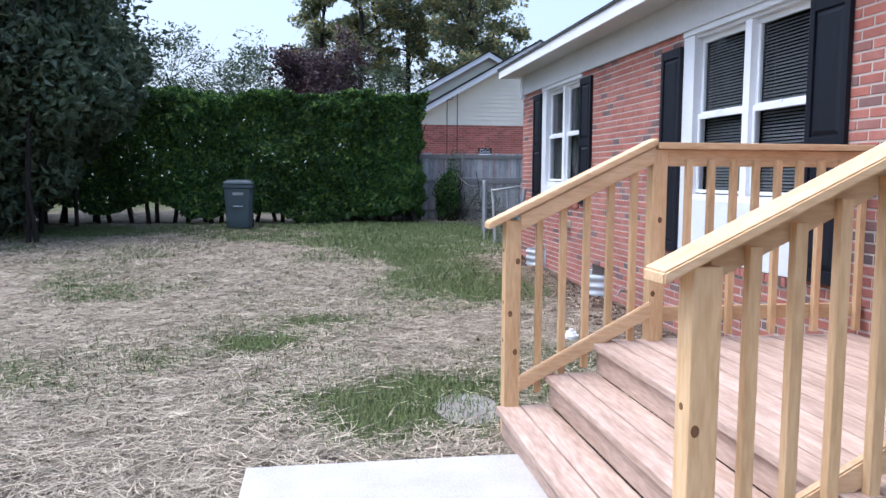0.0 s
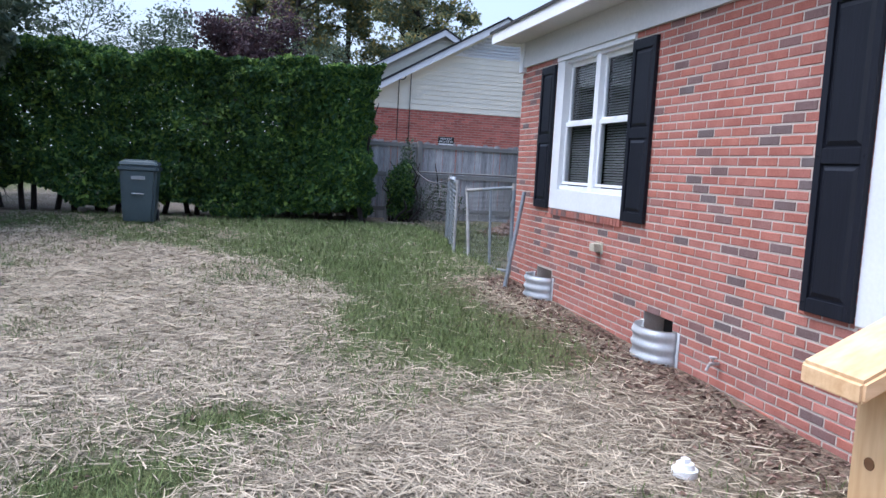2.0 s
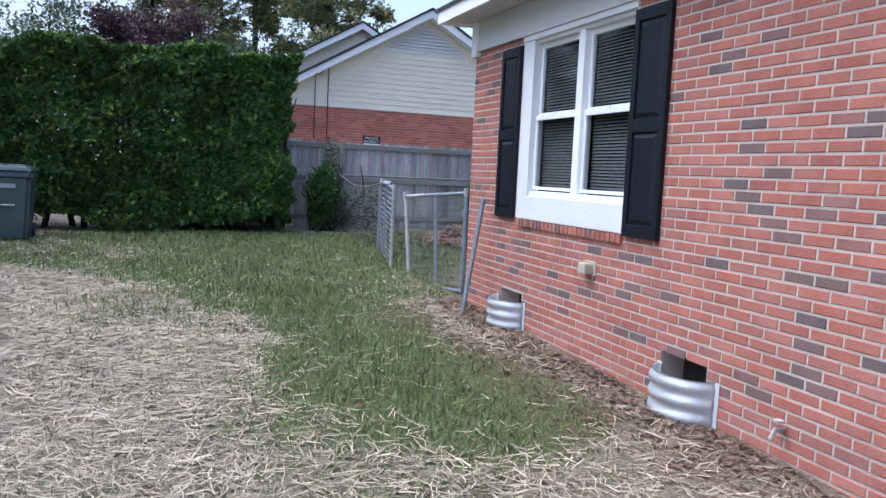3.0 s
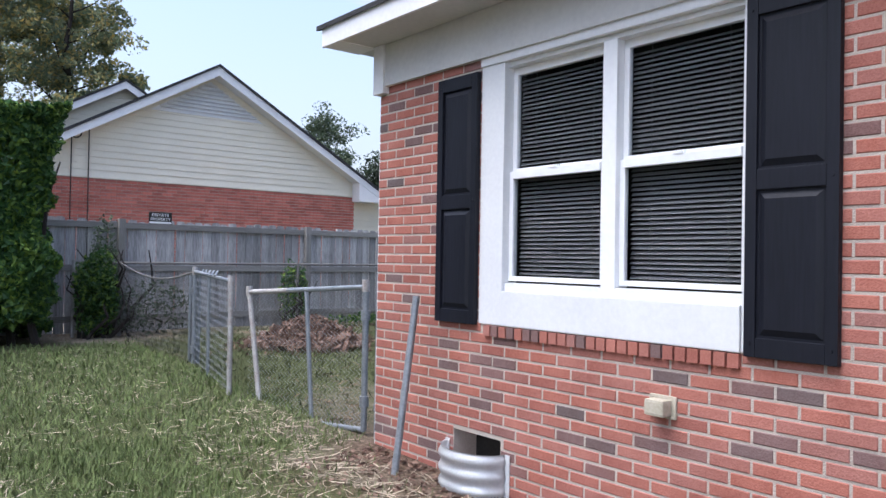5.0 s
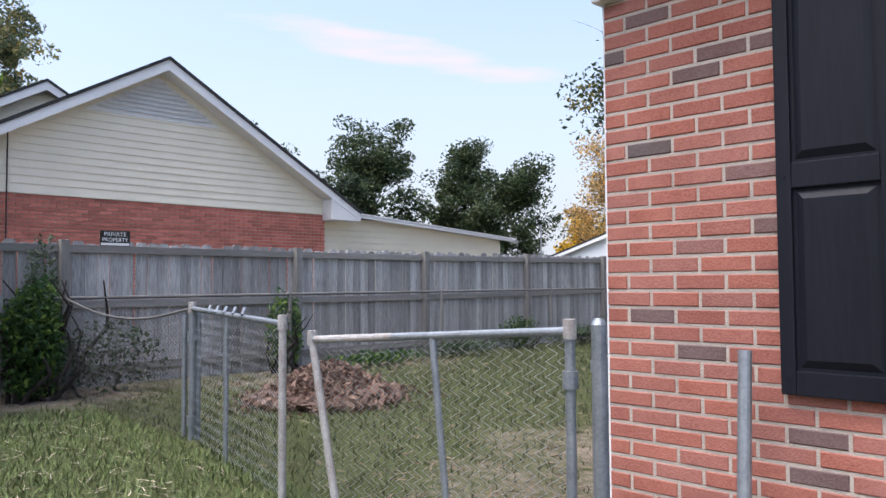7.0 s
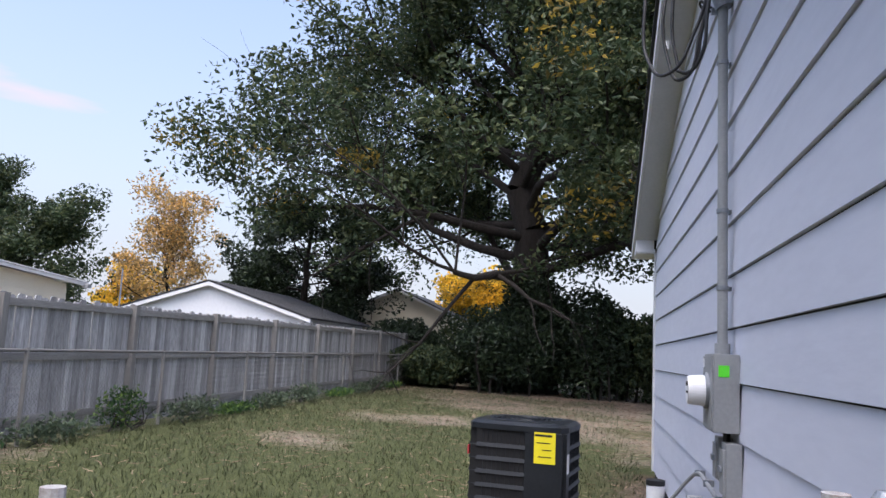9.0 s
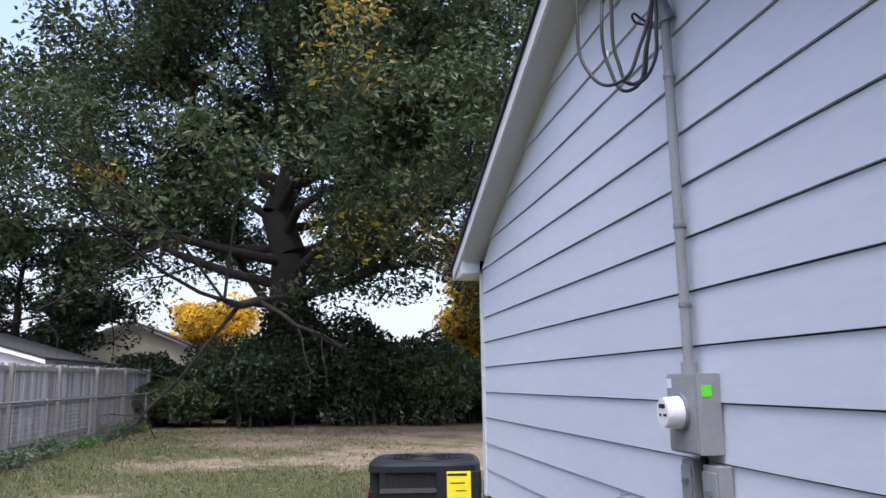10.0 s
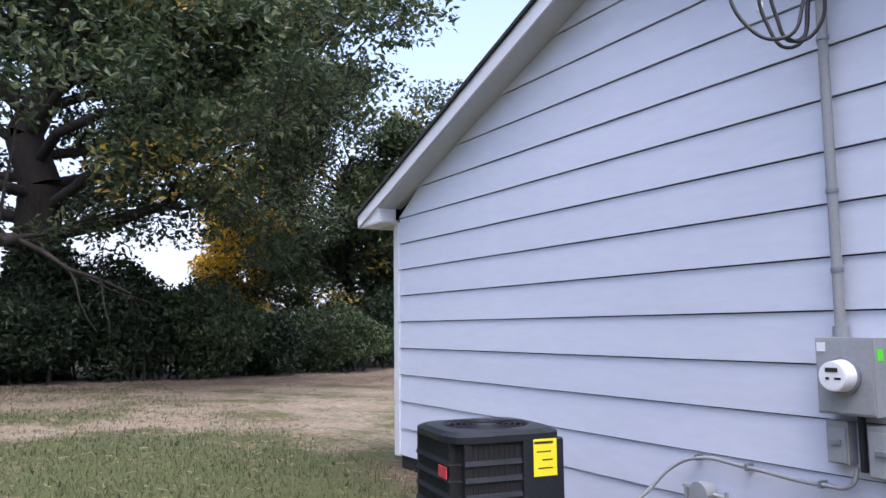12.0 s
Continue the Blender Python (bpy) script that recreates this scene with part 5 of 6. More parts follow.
tree("oak_tree", "huge old oak with dark green crown and clumps coloured gold as if sunlit", (30.3, 15.6, 0.35), 24, 0.92, 0.16, 14.0, 14.2, 9000, 32, 0.205, L_OAK, 3, sigma=0.75, second=L_GOLD, share=0.03, limbs=36, low=0.04, rise=0.55)
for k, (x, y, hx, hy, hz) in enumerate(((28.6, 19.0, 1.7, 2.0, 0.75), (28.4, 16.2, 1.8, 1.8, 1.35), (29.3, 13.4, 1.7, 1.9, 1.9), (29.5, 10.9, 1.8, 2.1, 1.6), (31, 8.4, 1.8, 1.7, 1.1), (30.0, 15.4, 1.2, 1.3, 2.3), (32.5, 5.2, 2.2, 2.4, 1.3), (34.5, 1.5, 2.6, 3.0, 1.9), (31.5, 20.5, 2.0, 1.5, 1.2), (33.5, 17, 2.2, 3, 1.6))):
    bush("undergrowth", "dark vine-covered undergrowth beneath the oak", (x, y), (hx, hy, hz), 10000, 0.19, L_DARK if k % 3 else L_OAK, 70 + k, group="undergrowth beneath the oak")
tree("oak_tree", "dense green tree behind the house", (36.5, 2.6, 0.4), 15, 0.4, 0.08, 4.4, 5.0, 1700, 26, 0.24, L_OAK, 8, sigma=0.7, second=L_GOLD, share=0.03, limbs=20, low=0.0)
tree("oak_tree", "dense green tree behind the house", (37, -3, 0.4), 13, 0.4, 0.1, 6.0, 6.5, 1200, 26, 0.24, L_OAK, 9, sigma=0.8, limbs=18, low=0.0)
# bright gold leaves stand in for low sun that the sun lamp doesn't give
tree("sunlit_tree", "tree beyond the yard with low sunlight painted gold on its leaves", (43.4, 5.0, 0.4), 11.0, 0.3, 0.2, 3.6, 3.6, 900, 22, 0.28, L_OAK, 10, second=L_SUNLIT, share=0.65, sigma=0.7, limbs=14)
tree("sunlit_tree", "tree beyond the yard with low sunlight painted gold on its leaves", (50, 20.5, 0.4), 7, 0.3, 0.2, 4, 4, 500, 20, 0.28, L_OAK, 12, second=L_SUNLIT, share=0.75, sigma=0.7, limbs=14)
tree("sunlit_tree", "low tree beyond the white shed, sunlight painted gold on its leaves", (52, 46, 0.4), 7.5, 0.25, 0.2, 3, 3, 400, 20, 0.28, L_OAK, 22, second=L_SUNLIT, share=0.8, sigma=0.6, limbs=12)
tree("cedar_tree", "dark layered evergreen behind the sheds", (37.5, 27.2, 0.4), 8.0, 0.3, 0.12, 4.6, 4.6, 1300, 30, 0.22, L_DARK, 13, sigma=0.5, limbs=22, low=0.0, rise=0.2, stem=0.95)
tree("pale_orange_tree", "half-bare tree with pale orange leaves", (44, 38.5, 0.4), 11, 0.25, 0.25, 4.5, 4.5, 520, 18, 0.22, L_ORANGE, 14, sigma=0.6, limbs=16, rise=0.6)
tree("round_tree", "dense rounded green tree behind the neighbour's house", (35, 42.0, 0.4), 9.6, 0.3, 0.12, 4.6, 4.6, 1500, 26, 0.22, L_OAK, 15, sigma=0.55, limbs=20, low=0.1)
tree("round_tree", "open-crowned green tree behind the neighbour's house", (29.3, 45.5, 0.4), 11.5, 0.3, 0.25, 4.0, 4.0, 750, 24, 0.22, L_OAK, 16, sigma=0.55, limbs=14, rise=0.7)
tree("round_tree", "small dark tree behind the neighbour's house", (24.5, 43.5, 0.4), 8.0, 0.2, 0.15, 2.2, 2.2, 420, 24, 0.22, L_DARK, 17, sigma=0.5, limbs=12)
tree("round_tree", "thin-crowned tree behind the neighbour's house", (30.8, 61, 0.4), 14.5, 0.3, 0.4, 3.5, 3.5, 300, 22, 0.26, L_SOFT, 18, sigma=0.6, limbs=12, rise=0.7)
for k, (x, y, h, w) in enumerate(((12.0, 62, 17.5, 4.2), (2.6, 52, 19, 3.0), (6.0, 54, 19, 3.0), (9.5, 50, 17, 3.2), (0.3, 56, 17, 3.0), (4.4, 60, 21, 3.2))):
    tree("pine_tree", "tall pine with bare lower trunk and ragged crown", (x, y, 0.4), h, 0.28, 0.38, w, w, 520, 26, 0.26, L_PINE, 90 + k, sigma=0.5, limbs=18, low=0.1, rise=0.3, stem=0.95, group="pines beyond the houses")
tree("purple_tree", "dark purple-leaved tree behind the hedge", (-0.3, 41, 0.4), 8.8, 0.2, 0.2, 2.8, 2.8, 600, 24, 0.2, L_PURPLE, 19, sigma=0.5, limbs=14)
for k, (x, y, h) in enumerate(((-4.0, 40, 8.6), (-7.5, 42, 10), (-11, 38, 11), (-16, 40, 13), (3.6, 44, 8.5), (-2, 48, 9))):
    tree("bare_tree", "thin half-bare tree behind the hedge", (x, y, 0.4), h, 0.2, 0.25, 3.0, 3.0, 260, 18, 0.16, L_SOFT, 110 + k, sigma=0.5, limbs=14, rise=0.6, group="thin trees behind the hedge")
tree("overhanging_tree", "large tree with grey-green foliage over the hedge", (-7.5, 21.5, 0.35), 11, 0.35, 0.15, 4.6, 4.0, 1700, 26, 0.16, L_SOFT, 20, sigma=0.5, limbs=20, low=0.0)


# ---- neighbouring buildings ----
def lap_gable(bm, outline_reach, z0, z1, course, y):
    z = z0
    while z < z1 - 0.02:
        a0, b0 = outline_reach(z)
        a1, b1 = outline_reach(min(z + course, z1))
        if b0 - a0 < 0.05:
            break
        q = [bm.verts.new(p) for p in ((a0, y - 0.018, z), (b0, y - 0.018, z), (max(b1, a1), y - 0.002, z + course), (a1, y - 0.002, z + course))]
        bm.faces.new(q)
        w = [bm.verts.new(p) for p in ((a0, y, z), (b0, y, z))]
        bm.faces.new((w[0], w[1], q[1], q[0]))
        z += course


nb = thing("neighbour_house", "neighbouring brick house with cream siding in the gable", "house", at=(6.9, 24.6, 0.2))
NX, NPK, NEZ, NPZ = (2.75, 10.66), 6.88, 3.14, 5.74
nslope = (NPZ - NEZ) / (11.4 - NPK)


def n_reach(z):
    d = (NPZ - 0.12 - z) / nslope
    return max(NX[0], NPK - d), min(NX[1], NPK + d)


def npart(name, bm, material, label=""):
    bmesh.ops.translate(bm, vec=(-6.9, -24.6, -0.2), verts=bm.verts)
    return part(name, bm, material, nb, label)


npart("wall", boxed(NX[0], 24.62, 0.0, NX[1], 38, 3.12), M_MORTAR, "pale mortar behind red bricks")
bm = prism(bmesh.new(), [(NX[0], 3.12), (NX[1], 3.12), (NX[1], n_reach(3.12) and 3.2), (NPK, NPZ - 0.1), (NX[0], 3.2)], "y", 24.62, 38)
npart("gable_wall", bm, M_CREAM)
bm = bmesh.new()
lap_gable(bm, n_reach, 3.13, 5.55, 0.135, 24.61)
npart("siding", bm, M_CREAM, "cream lap siding")
npart("drip_board", boxed(NX[0], 24.58, 3.10, NX[1], 24.62, 3.135), M_CREAM)
for side, ex in ((-1, 2 * NPK - 11.4), (1, 11.4)):
    o = [(ex, NEZ), (NPK, NPZ), (NPK, NPZ + 0.06), (ex + side * 0.03, NEZ + 0.05)]
    npart("roof", prism(bmesh.new(), o, "y", 24.22, 38.4), M_SHINGLE, "dark shingled roof")
    o = [(ex, NEZ - 0.16), (NPK, NPZ - 0.2), (NPK, NPZ - 0.002), (ex, NEZ - 0.004)]
    npart("rake_board", prism(bmesh.new(), o, "y", 24.25, 24.28), M_FASCIA)
    o = [(ex, NEZ - 0.15), (NPK, NPZ - 0.19), (NPK, NPZ - 0.17), (ex, NEZ - 0.13)]
    npart("soffit", prism(bmesh.new(), o, "y", 24.285, 24.7), M_FASCIA)
bm = prism(bmesh.new(), [(10.6, 2.98), (11.4, 2.98), (11.4, 3.14), (10.6, 3.45)], "y", 24.26, 38)
npart("eave_box", bm, M_FASCIA)
bm = prism(bmesh.new(), [(5.5, 4.66), (8.1, 4.66), (6.82, 5.45)], "y", 24.585, 24.605)
npart("gable_vent", bm, M_FASCIA, "white triangular louvred vent")
for k in range(8):
    z = 4.73 + k * 0.085
    w = (5.42 - z) / 0.76 * 1.22
    bm = prism(bmesh.new(), [(24.555, z), (24.585, z + 0.05), (24.585, z + 0.06), (24.555, z + 0.012)], "x", 6.82 - w, 6.82 + w)
    npart("vent_slat", bm, M_TRIM)
v, f = rods([(a, 24.54, b, c, 24.54, d, 0.012, 0.012) for a, b, c, d in ((3.95, 0.4, 3.95, 3.9), (4.28, 2.9, 4.28, 4.2), (4.28, 0.4, 4.28, 2.95))], 6)
raw("downlead_cable", v - (6.9, 24.6, 0.2), f, M_BLACK, nb)
tube("cable_coil", [(4.02 + 0.11 * math.cos(a) - 6.9, -0.1, 4.0 + 0.12 * math.sin(a) - 0.2) for a in (i * 1.0472 for i in range(6))], 0.012, M_BLACK, nb, cyclic=True)
# rear wing
o = [(3.2, 4.3), (6.2, 6.02), (9.2, 4.3)]
npart("rear_gable", prism(bmesh.new(), o, "y", 29, 40), M_CREAM)
bm = bmesh.new()
lap_gable(bm, lambda z: (6.2 - (6.0 - z) / 0.573, 6.2 + (6.0 - z) / 0.573), 4.3, 5.95, 0.135, 28.99)
npart("siding", bm, M_CREAM)
npart("rear_wall", boxed(3.4, 29.05, 0.2, 9.0, 40, 4.3), M_CREAM)
for side in (-1, 1):
    ex = 6.2 + side * 3.4
    o = [(ex, 4.12), (6.2, 6.07), (6.2, 6.13), (ex, 4.18)]
    npart("roof", prism(bmesh.new(), o, "y", 28.7, 40.2), M_SHINGLE)
    o = [(ex, 3.95), (6.2, 5.88), (6.2, 6.068), (ex, 4.118)]
    npart("rake_board", prism(bmesh.new(), o, "y", 28.72, 28.75), M_FASCIA)
# low side extension
o = [(10.67, 0.2), (16.7, 0.2), (16.7, 2.74), (10.67, 3.14)]
npart("extension_wall", prism(bmesh.new(), o, "y", 24.75, 34), M_CREAM)
bm = bmesh.new()
lap_gable(bm, lambda z: (10.67, min(16.7, 10.67 + (3.16 - z) / 0.0663)), 0.5, 3.0, 0.135, 24.74)
npart("siding", bm, M_CREAM)
o = [(10.9, 3.13), (17.1, 2.72), (17.1, 2.79), (10.9, 3.2)]
npart("rake_board", prism(bmesh.new(), o, "y", 24.5, 24.55), M_FASCIA)
o = [(10.9, 3.205), (17.12, 2.795), (17.12, 2.82), (10.9, 3.23)]
npart("roof", prism(bmesh.new(), o, "y", 24.48, 34), M_FASCIA)
npart("gutter_bracket", boxed(16.95, 24.4, 2.68, 17.1, 24.55, 2.76, 0.01), M_GREY)


def gable_house(name, label, x0, x1, y0, y1, eave, ridge, wall_m, roof_m, windows=()):
    """Small building with its ridge along x and a gable at each end."""
    cx, cy = (x0 + x1) / 2, (y0 + y1) / 2
    t = thing(name, label, "building", at=(cx, cy, 0.3))

    def p(n, bm, m, lab=""):
        bmesh.ops.translate(bm, vec=(-cx, -cy, -0.3), verts=bm.verts)
        return part(n, bm, m, t, lab)
    p("wall", prism(bmesh.new(), [(y0, 0.2), (y1, 0.2), (y1, eave), (cy, ridge - 0.03), (y0, eave)], "x", x0, x1), wall_m)
    k = (ridge - eave) / (cy - y0)
    for s, e in ((-1, y0), (1, y1)):
        o = [(e + s * 0.25, eave - 0.25 * k), (cy, ridge), (cy, ridge + 0.05), (e + s * 0.25, eave - 0.25 * k + 0.06)]
        p("roof", prism(bmesh.new(), o, "x", x0 - 0.18, x1 + 0.18), roof_m, "dark shingled roof")
        o = [(e + s * 0.25, eave - 0.25 * k - 0.10), (cy, ridge - 0.11), (cy, ridge - 0.002), (e + s * 0.25, eave - 0.25 * k - 0.002)]
        p("rake_board", prism(bmesh.new(), o, "x", x0 - 0.17, x0 - 0.14), M_FASCIA)
    p("corner_trim", boxed(x0 - 0.02, y0 - 0.02, 0.2, x0 + 0.09, y0 + 0.09, eave), M_FASCIA)
    bm = bmesh.new()
    lap_gable(bm, lambda z: (x0 + 0.1, x1), 0.4, eave - 0.05, 0.18, y0)
    p("siding", bm, wall_m)
    for a, b, c, d in windows:
        w = p("window", boxed(x0 - 0.03, a, c, x0 + 0.02, b, d), M_DARK)
    return t


gable_house("garden_shed", "white shed with grey shingled roof behind the fence", 21.5, 27.0, 21.0, 26.6, 2.42, 3.28, M_SHED, M_SHINGLE)
gable_house("far_house", "cream house with low roof beyond the fence", 41.5, 52, 20.4, 26.6, 3.5, 4.85, M_CREAM, M_SHINGLE)
gable_house("far_house", "pale house glimpsed beneath the trees", 46.5, 56, 2.5, 10.5, 3.0, 4.6, M_SHED, M_SHED, ((5, 6, 1.4, 2.4), (8, 9, 1.4, 2.4)))
aer = thing("fence_post_light", "thin pole with green cap beyond the fence", "pole", at=(17.6, 24, 0.3))
part("pole", rod(bmesh.new(), (0, 0, 0), (0, 0, 2.9), 0.02, 8), M_GALV, aer)

# ---- straw and grass ----
def scatter(name, label, n, area, green, seed, length, width, flat, material, keep):
    r = np.random.default_rng(seed)
    pts = []
    x0, x1, y0, y1 = area
    while len(pts) < n:
        x, y = r.uniform(x0, x1), r.uniform(y0, y1)
        if WX - 0.02 < x < 11.6 and y < SID + 0.05:
            continue
        if -0.45 < x < 3.3 and 1.9 < y < 4.4 and (y < 3.9 or x > 0.95):
            continue
        if 2.0 < x < 3.3 and 4.4 < y < 12.6 and r.uniform() < 0.25 + (x - 2.0) * 0.62:
            continue
        g = greenness(x, y)
        if r.uniform() < (keep(g)):
            pts.append((x, y, ground_z(x, y)))
    p = np.array(pts)
    a = r.uniform(0, 2 * math.pi, n)
    tilt = r.uniform(*flat, n)
    d = np.stack([np.cos(a) * np.cos(tilt), np.sin(a) * np.cos(tilt), np.sin(tilt)], 1)
    ln = r.uniform(0.5, 1.3, n)[:, None] * length
    e = np.stack([-np.sin(a), np.cos(a), r.normal(size=n) * 0.4], 1) * width
    bend = np.stack([np.cos(a + 1.5), np.sin(a + 1.5), -0.2 * np.ones(n)], 1) * ln * r.normal(size=(n, 1)) * 0.09
    base = p + (0, 0, 0.004) + np.stack([0 * a, 0 * a, r.uniform(0, 0.018, n) * (flat[1] < 0.8)], 1)
    m = base + d * ln * 0.5 + bend
    t = base + d * ln
    m[:, 2] = np.maximum(m[:, 2], base[:, 2])
    v = np.stack([base - e, base + e, m + e, m - e, t + e * 0.3, t - e * 0.3], 1).reshape(-1, 3)
    i = np.arange(n)[:, None] * 6
    f = np.concatenate([i + [[0, 1, 2, 3]], i + [[3, 2, 4, 5]]])
    o = raw(name, v, f, material)
    return tagged(o, label, "grass", kind="stuff")


scatter("straw", "dry straw strewn over the lawn", 60000, (-3.5, 3.25, 2.0, 12.5), 0, 1, 0.14, 0.0030, (0.0, 0.2), M_STRAW, lambda g: max(0.04, 1 - 1.25 * g))
scatter("straw", "dry straw strewn over the far lawn", 45000, (-7, 3.2, 10, 18.5), 0, 2, 0.12, 0.0032, (0.0, 0.3), M_STRAW, lambda g: max(0.06, 1 - 1.3 * g))
scatter("straw", "brown clippings in the back yard", 16000, (3.4, 30, 12.0, 19.5), 0, 3, 0.12, 0.0045, (0.0, 0.25), M_LITTER, lambda g: 1 - 0.85 * g)
scatter("straw", "brown clippings in the far yard", 9000, (11.7, 32, 0, 12.5), 0, 13, 0.13, 0.005, (0.0, 0.25), M_LITTER, lambda g: 1 - 0.85 * g)
scatter("grass_blades", "short green grass tufts in the lawn", 45000, (-3.5, 3.25, 2.0, 13.5), 1, 4, 0.06, 0.0022, (0.5, 1.4), M_BLADE, lambda g: max(0.02, g) ** 1.4)
scatter("grass_blades", "green grass before the hedge", 30000, (-7, 3.4, 12, 18.8), 1, 5, 0.07, 0.004, (0.5, 1.4), M_BLADE, lambda g: max(0.02, g) ** 1.2)
# same grass in the darkened blade colour, to dim the back yard
scatter("grass_blades", "green grass in the back yard", 40000, (3.4, 27, 12.6, 19.5), 1, 6, 0.07, 0.004, (0.5, 1.4), M_BLADE_DIM, lambda g: max(0.02, g) ** 1.2)
rl = np.random.default_rng(77)
n = 2600
px = np.where(rl.uniform(0, 1, n) < 0.75, 3.22 - np.abs(rl.normal(size=n)) * 0.35, rl.uniform(-3, 3.2, n))
py = rl.uniform(4.6, 12.4, n)
v, f = leaves(rl, np.array([(a, b, ground_z(a, b) + 0.012) for a, b in zip(px, py)]), 0.05, flat=0.85)
tagged(raw("fallen_leaves", v, f, M_RUBBLE), "dry brown leaves fallen along the wall", "leaves", kind="stuff")

# ---- bricks ----
BH, BL, JT = 0.0555, 0.198, 0.0128
CH, CL = BH + JT, BL + JT


def brick_bm(l, h, d=0.05, bev=0.004):
    """Brick face towards -x, slightly rounded, its centre at the face."""
    bm = bmesh.new()
    q = [bm.verts.new((bev, s * l / 2, t * h / 2)) for s, t in ((-1, -1), (1, -1), (1, 1), (-1, 1))]
    w = [bm.verts.new((0, s * (l / 2 - bev), t * (h / 2 - bev))) for s, t in ((-1, -1), (1, -1), (1, 1), (-1, 1))]
    z = [bm.verts.new((d, s * l / 2, t * h / 2)) for s, t in ((-1, -1), (1, -1), (1, 1), (-1, 1))]
    bm.faces.new(w)
    for i in range(4):
        j = (i + 1) % 4
        bm.faces.new((q[i], q[j], w[j], w[i]))
        bm.faces.new((z[i], z[j], q[j], q[i]))
    bmesh.ops.recalc_face_normals(bm, faces=bm.faces)
    return bm


def brick_data(l, m):
    bm = brick_bm(l, BH)
    me = bpy.data.meshes.new("brick")
    bm.to_mesh(me)
    bm.free()
    me.materials.append(m)
    return me


cache = {}
rb = random.Random(9)
SILL = (9.62, 11.36, 1.095, 1.16)
walls_open = OPENINGS + [SILL, (4.90, 6.76, 0.725, 0.79)]
rest_v, rest_f = [], []
count = 0
row = 0
z = -0.05
while z + BH < FRIEZE + 0.03:
    h1 = min(z + BH, FRIEZE + 0.02)
    y = CORNER - (0 if row % 2 == 0 else (CL / 2))
    edges = []
    if row % 2:
        edges.append((CORNER - CL / 2 + JT, CORNER))
    while y > 2.0:
        edges.append((y - BL, y))
        y -= CL
    for a, b in edges:
        spans = [(a, b)]
        for o in walls_open:
            if o[2] < h1 - 0.02 and o[3] > z + 0.02:
                nxt = []
                for c, d in spans:
                    if o[0] > c and o[0] < d or o[1] > c and o[1] < d or (o[0] <= c and o[1] >= d):
                        if o[0] > c + 0.03:
                            nxt.append((c, o[0] - 0.004))
                        if o[1] < d - 0.03:
                            nxt.append((o[1] + 0.004, d))
                    else:
                        nxt.append((c, d))
                spans = nxt
        for c, d in spans:
            l = round(d - c, 3)
            px = WX + rb.uniform(-0.0015, 0.0015)
            if c > 11.3 and count < 300:
                if l not in cache:
                    cache[l] = brick_data(l, M_BRICK)
                o = new("brick", cache[l])
                o.parent = wall_west
                o.location = (px, (c + d) / 2, z + BH / 2)
                o.rotation_euler = (rb.uniform(-0.004, 0.004), 0, rb.uniform(-0.003, 0.003))
                count += 1
            else:
                bv = 0.004
                zz = z + BH
                n0 = len(rest_v)
                rest_v += [(px + bv, c, z), (px + bv, d, z), (px + bv, d, zz), (px + bv, c, zz), (px, c + bv, z + bv), (px, d - bv, z + bv), (px, d - bv, zz - bv), (px, c + bv, zz - bv),
                           (px + 0.05, c, z), (px + 0.05, d, z), (px + 0.05, d, zz), (px + 0.05, c, zz)]
                rest_f += [(n0 + 7, n0 + 6, n0 + 5, n0 + 4)]
                for i in range(4):
                    j = (i + 1) % 4
                    rest_f += [(n0 + i, n0 + 4 + i, n0 + 4 + j, n0 + j), (n0 + 8 + i, n0 + i, n0 + j, n0 + 8 + j)]
    z += CH
    row += 1
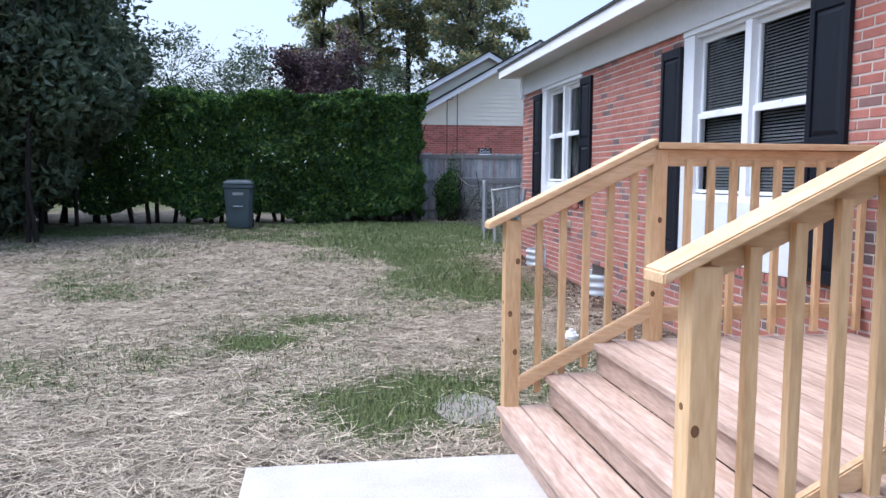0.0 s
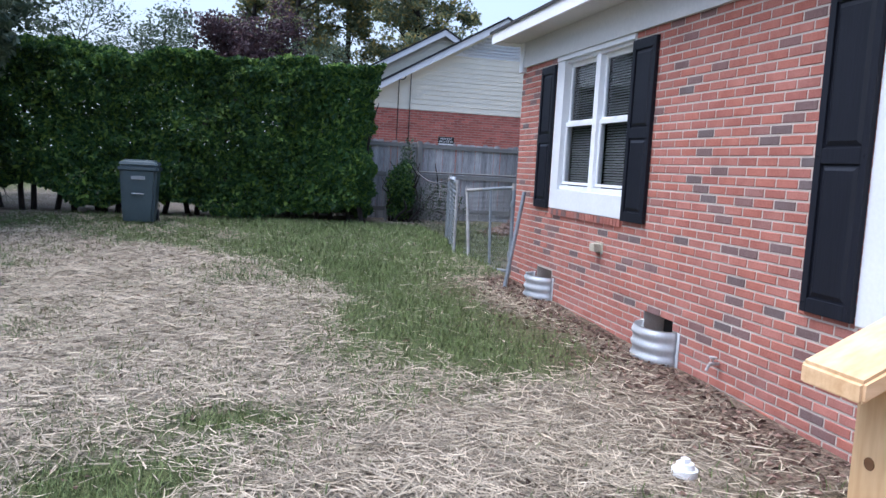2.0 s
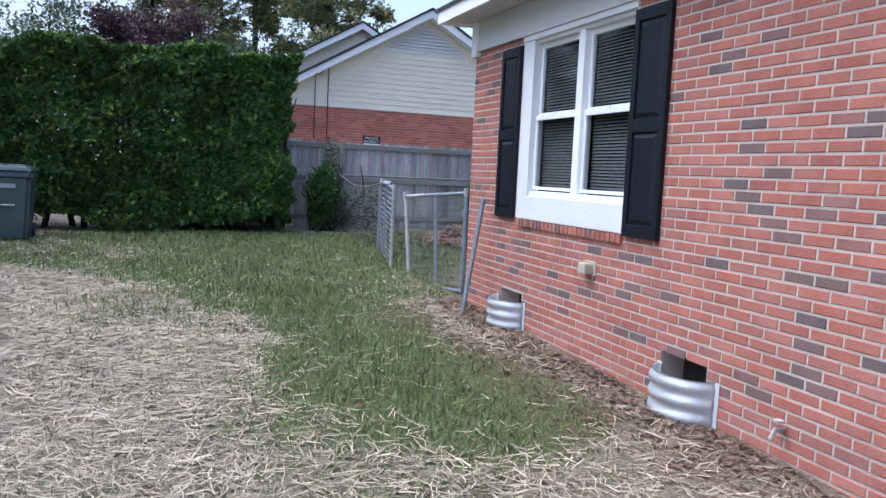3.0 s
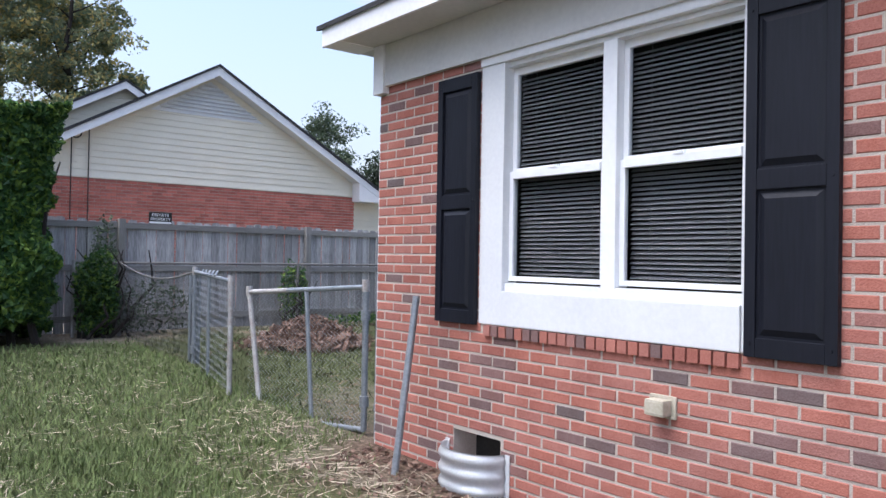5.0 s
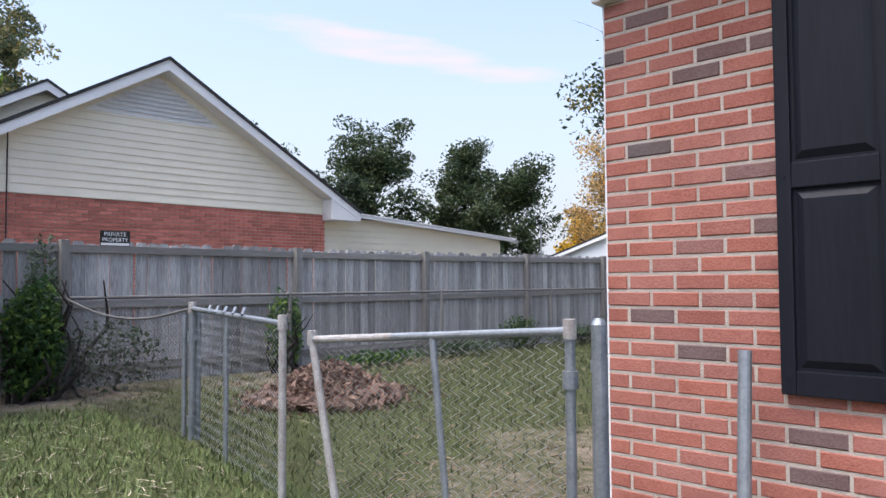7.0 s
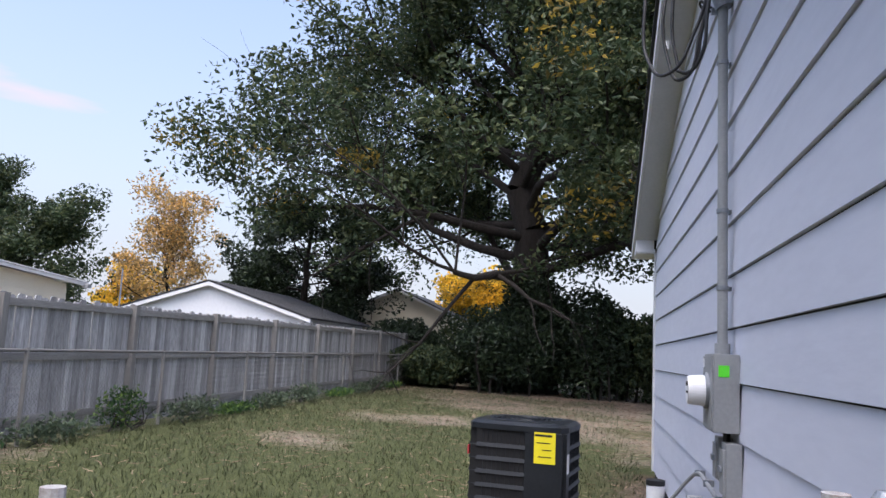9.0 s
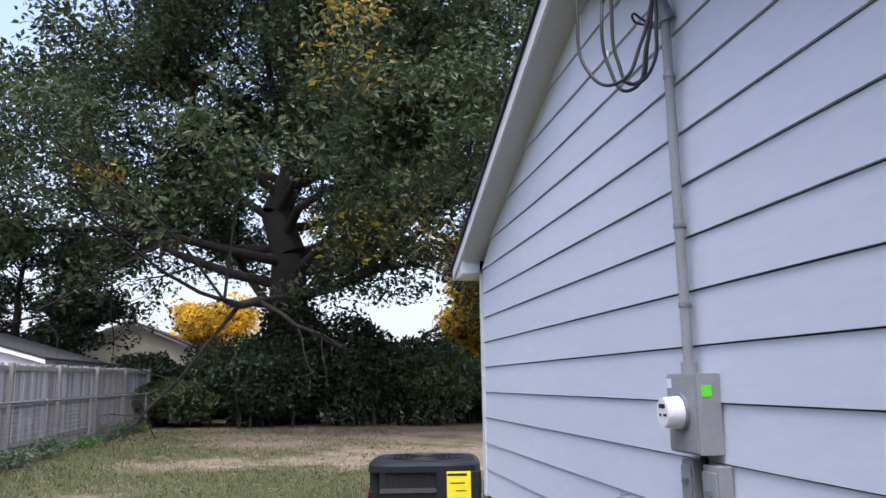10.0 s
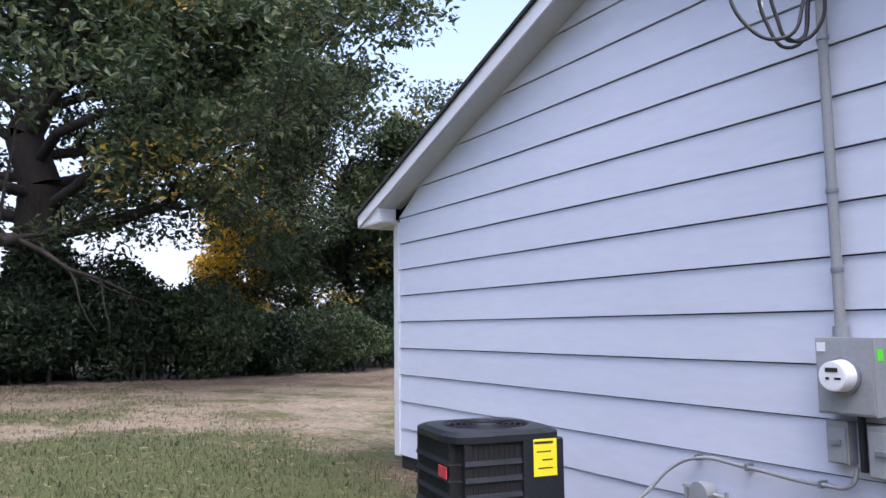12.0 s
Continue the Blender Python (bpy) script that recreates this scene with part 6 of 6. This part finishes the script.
# header bricks on edge under the windows
for y0, y1, z0, z1 in (SILL, (4.90, 6.76, 0.725, 0.79)):
    y = y0
    while y + BH <= y1 + 0.01:
        n0 = len(rest_v)
        px = WX - 0.022
        rest_v += [(px, y, z0 - 0.004), (px, y + BH, z0 - 0.004), (px, y + BH, z1 - 0.006), (px, y, z1 - 0.006), (WX + 0.06, y, z0 - 0.004), (WX + 0.06, y + BH, z0 - 0.004), (WX + 0.06, y + BH, z1 - 0.002), (WX + 0.06, y, z1 - 0.002)]
        rest_f += [(n0 + 3, n0 + 2, n0 + 1, n0), (n0, n0 + 1, n0 + 5, n0 + 4), (n0 + 2, n0 + 3, n0 + 7, n0 + 6), (n0 + 1, n0 + 2, n0 + 6, n0 + 5), (n0 + 3, n0, n0 + 4, n0 + 7)]
        y += CH
tagged(raw("bricks", np.array(rest_v), np.array(rest_f), M_BRICK_I, wall_west), kind="stuff")
# foundation bricks under the siding, and the neighbour's wall
fv, ff = [], []


def flat_bricks(v, f, x0, x1, z0, z1, y, s, ch, cl, jt):
    """Bricks facing along y with sign s."""
    z, r = z0, 0
    while z < z1 - ch * 0.5:
        x = x0 - (cl / 2 if r % 2 else 0)
        while x < x1:
            a, b = max(x, x0), min(x + cl - jt, x1)
            if b - a > 0.03:
                n = len(v)
                t = z + ch - jt
                v += [(a, y, z), (b, y, z), (b, y, t), (a, y, t), (a, y - s * 0.03, z), (b, y - s * 0.03, z), (b, y - s * 0.03, t), (a, y - s * 0.03, t)]
                f += [(n, n + 1, n + 2, n + 3), (n, n + 4, n + 5, n + 1), (n + 2, n + 6, n + 7, n + 3), (n + 1, n + 5, n + 6, n + 2), (n + 3, n + 7, n + 4, n)]
            x += cl
        z += ch
        r += 1


flat_bricks(fv, ff, WX + 0.06, 11.5, 0.0, LOW - 0.02, SID - 0.022, 1, CH, CL, JT)
tagged(raw("foundation_bricks", np.array(fv), np.array(ff), M_BRICK_I, bpy.data.objects["foundation"]), kind="stuff")
fv, ff = [], []
flat_bricks(fv, ff, NX[0], NX[1], 0.3, 3.1, 24.605, -1, CH, CL, JT)
tagged(raw("bricks", np.array(fv) - (6.9, 24.6, 0.2), np.array(ff), M_BRICK_FAR, nb), kind="stuff")
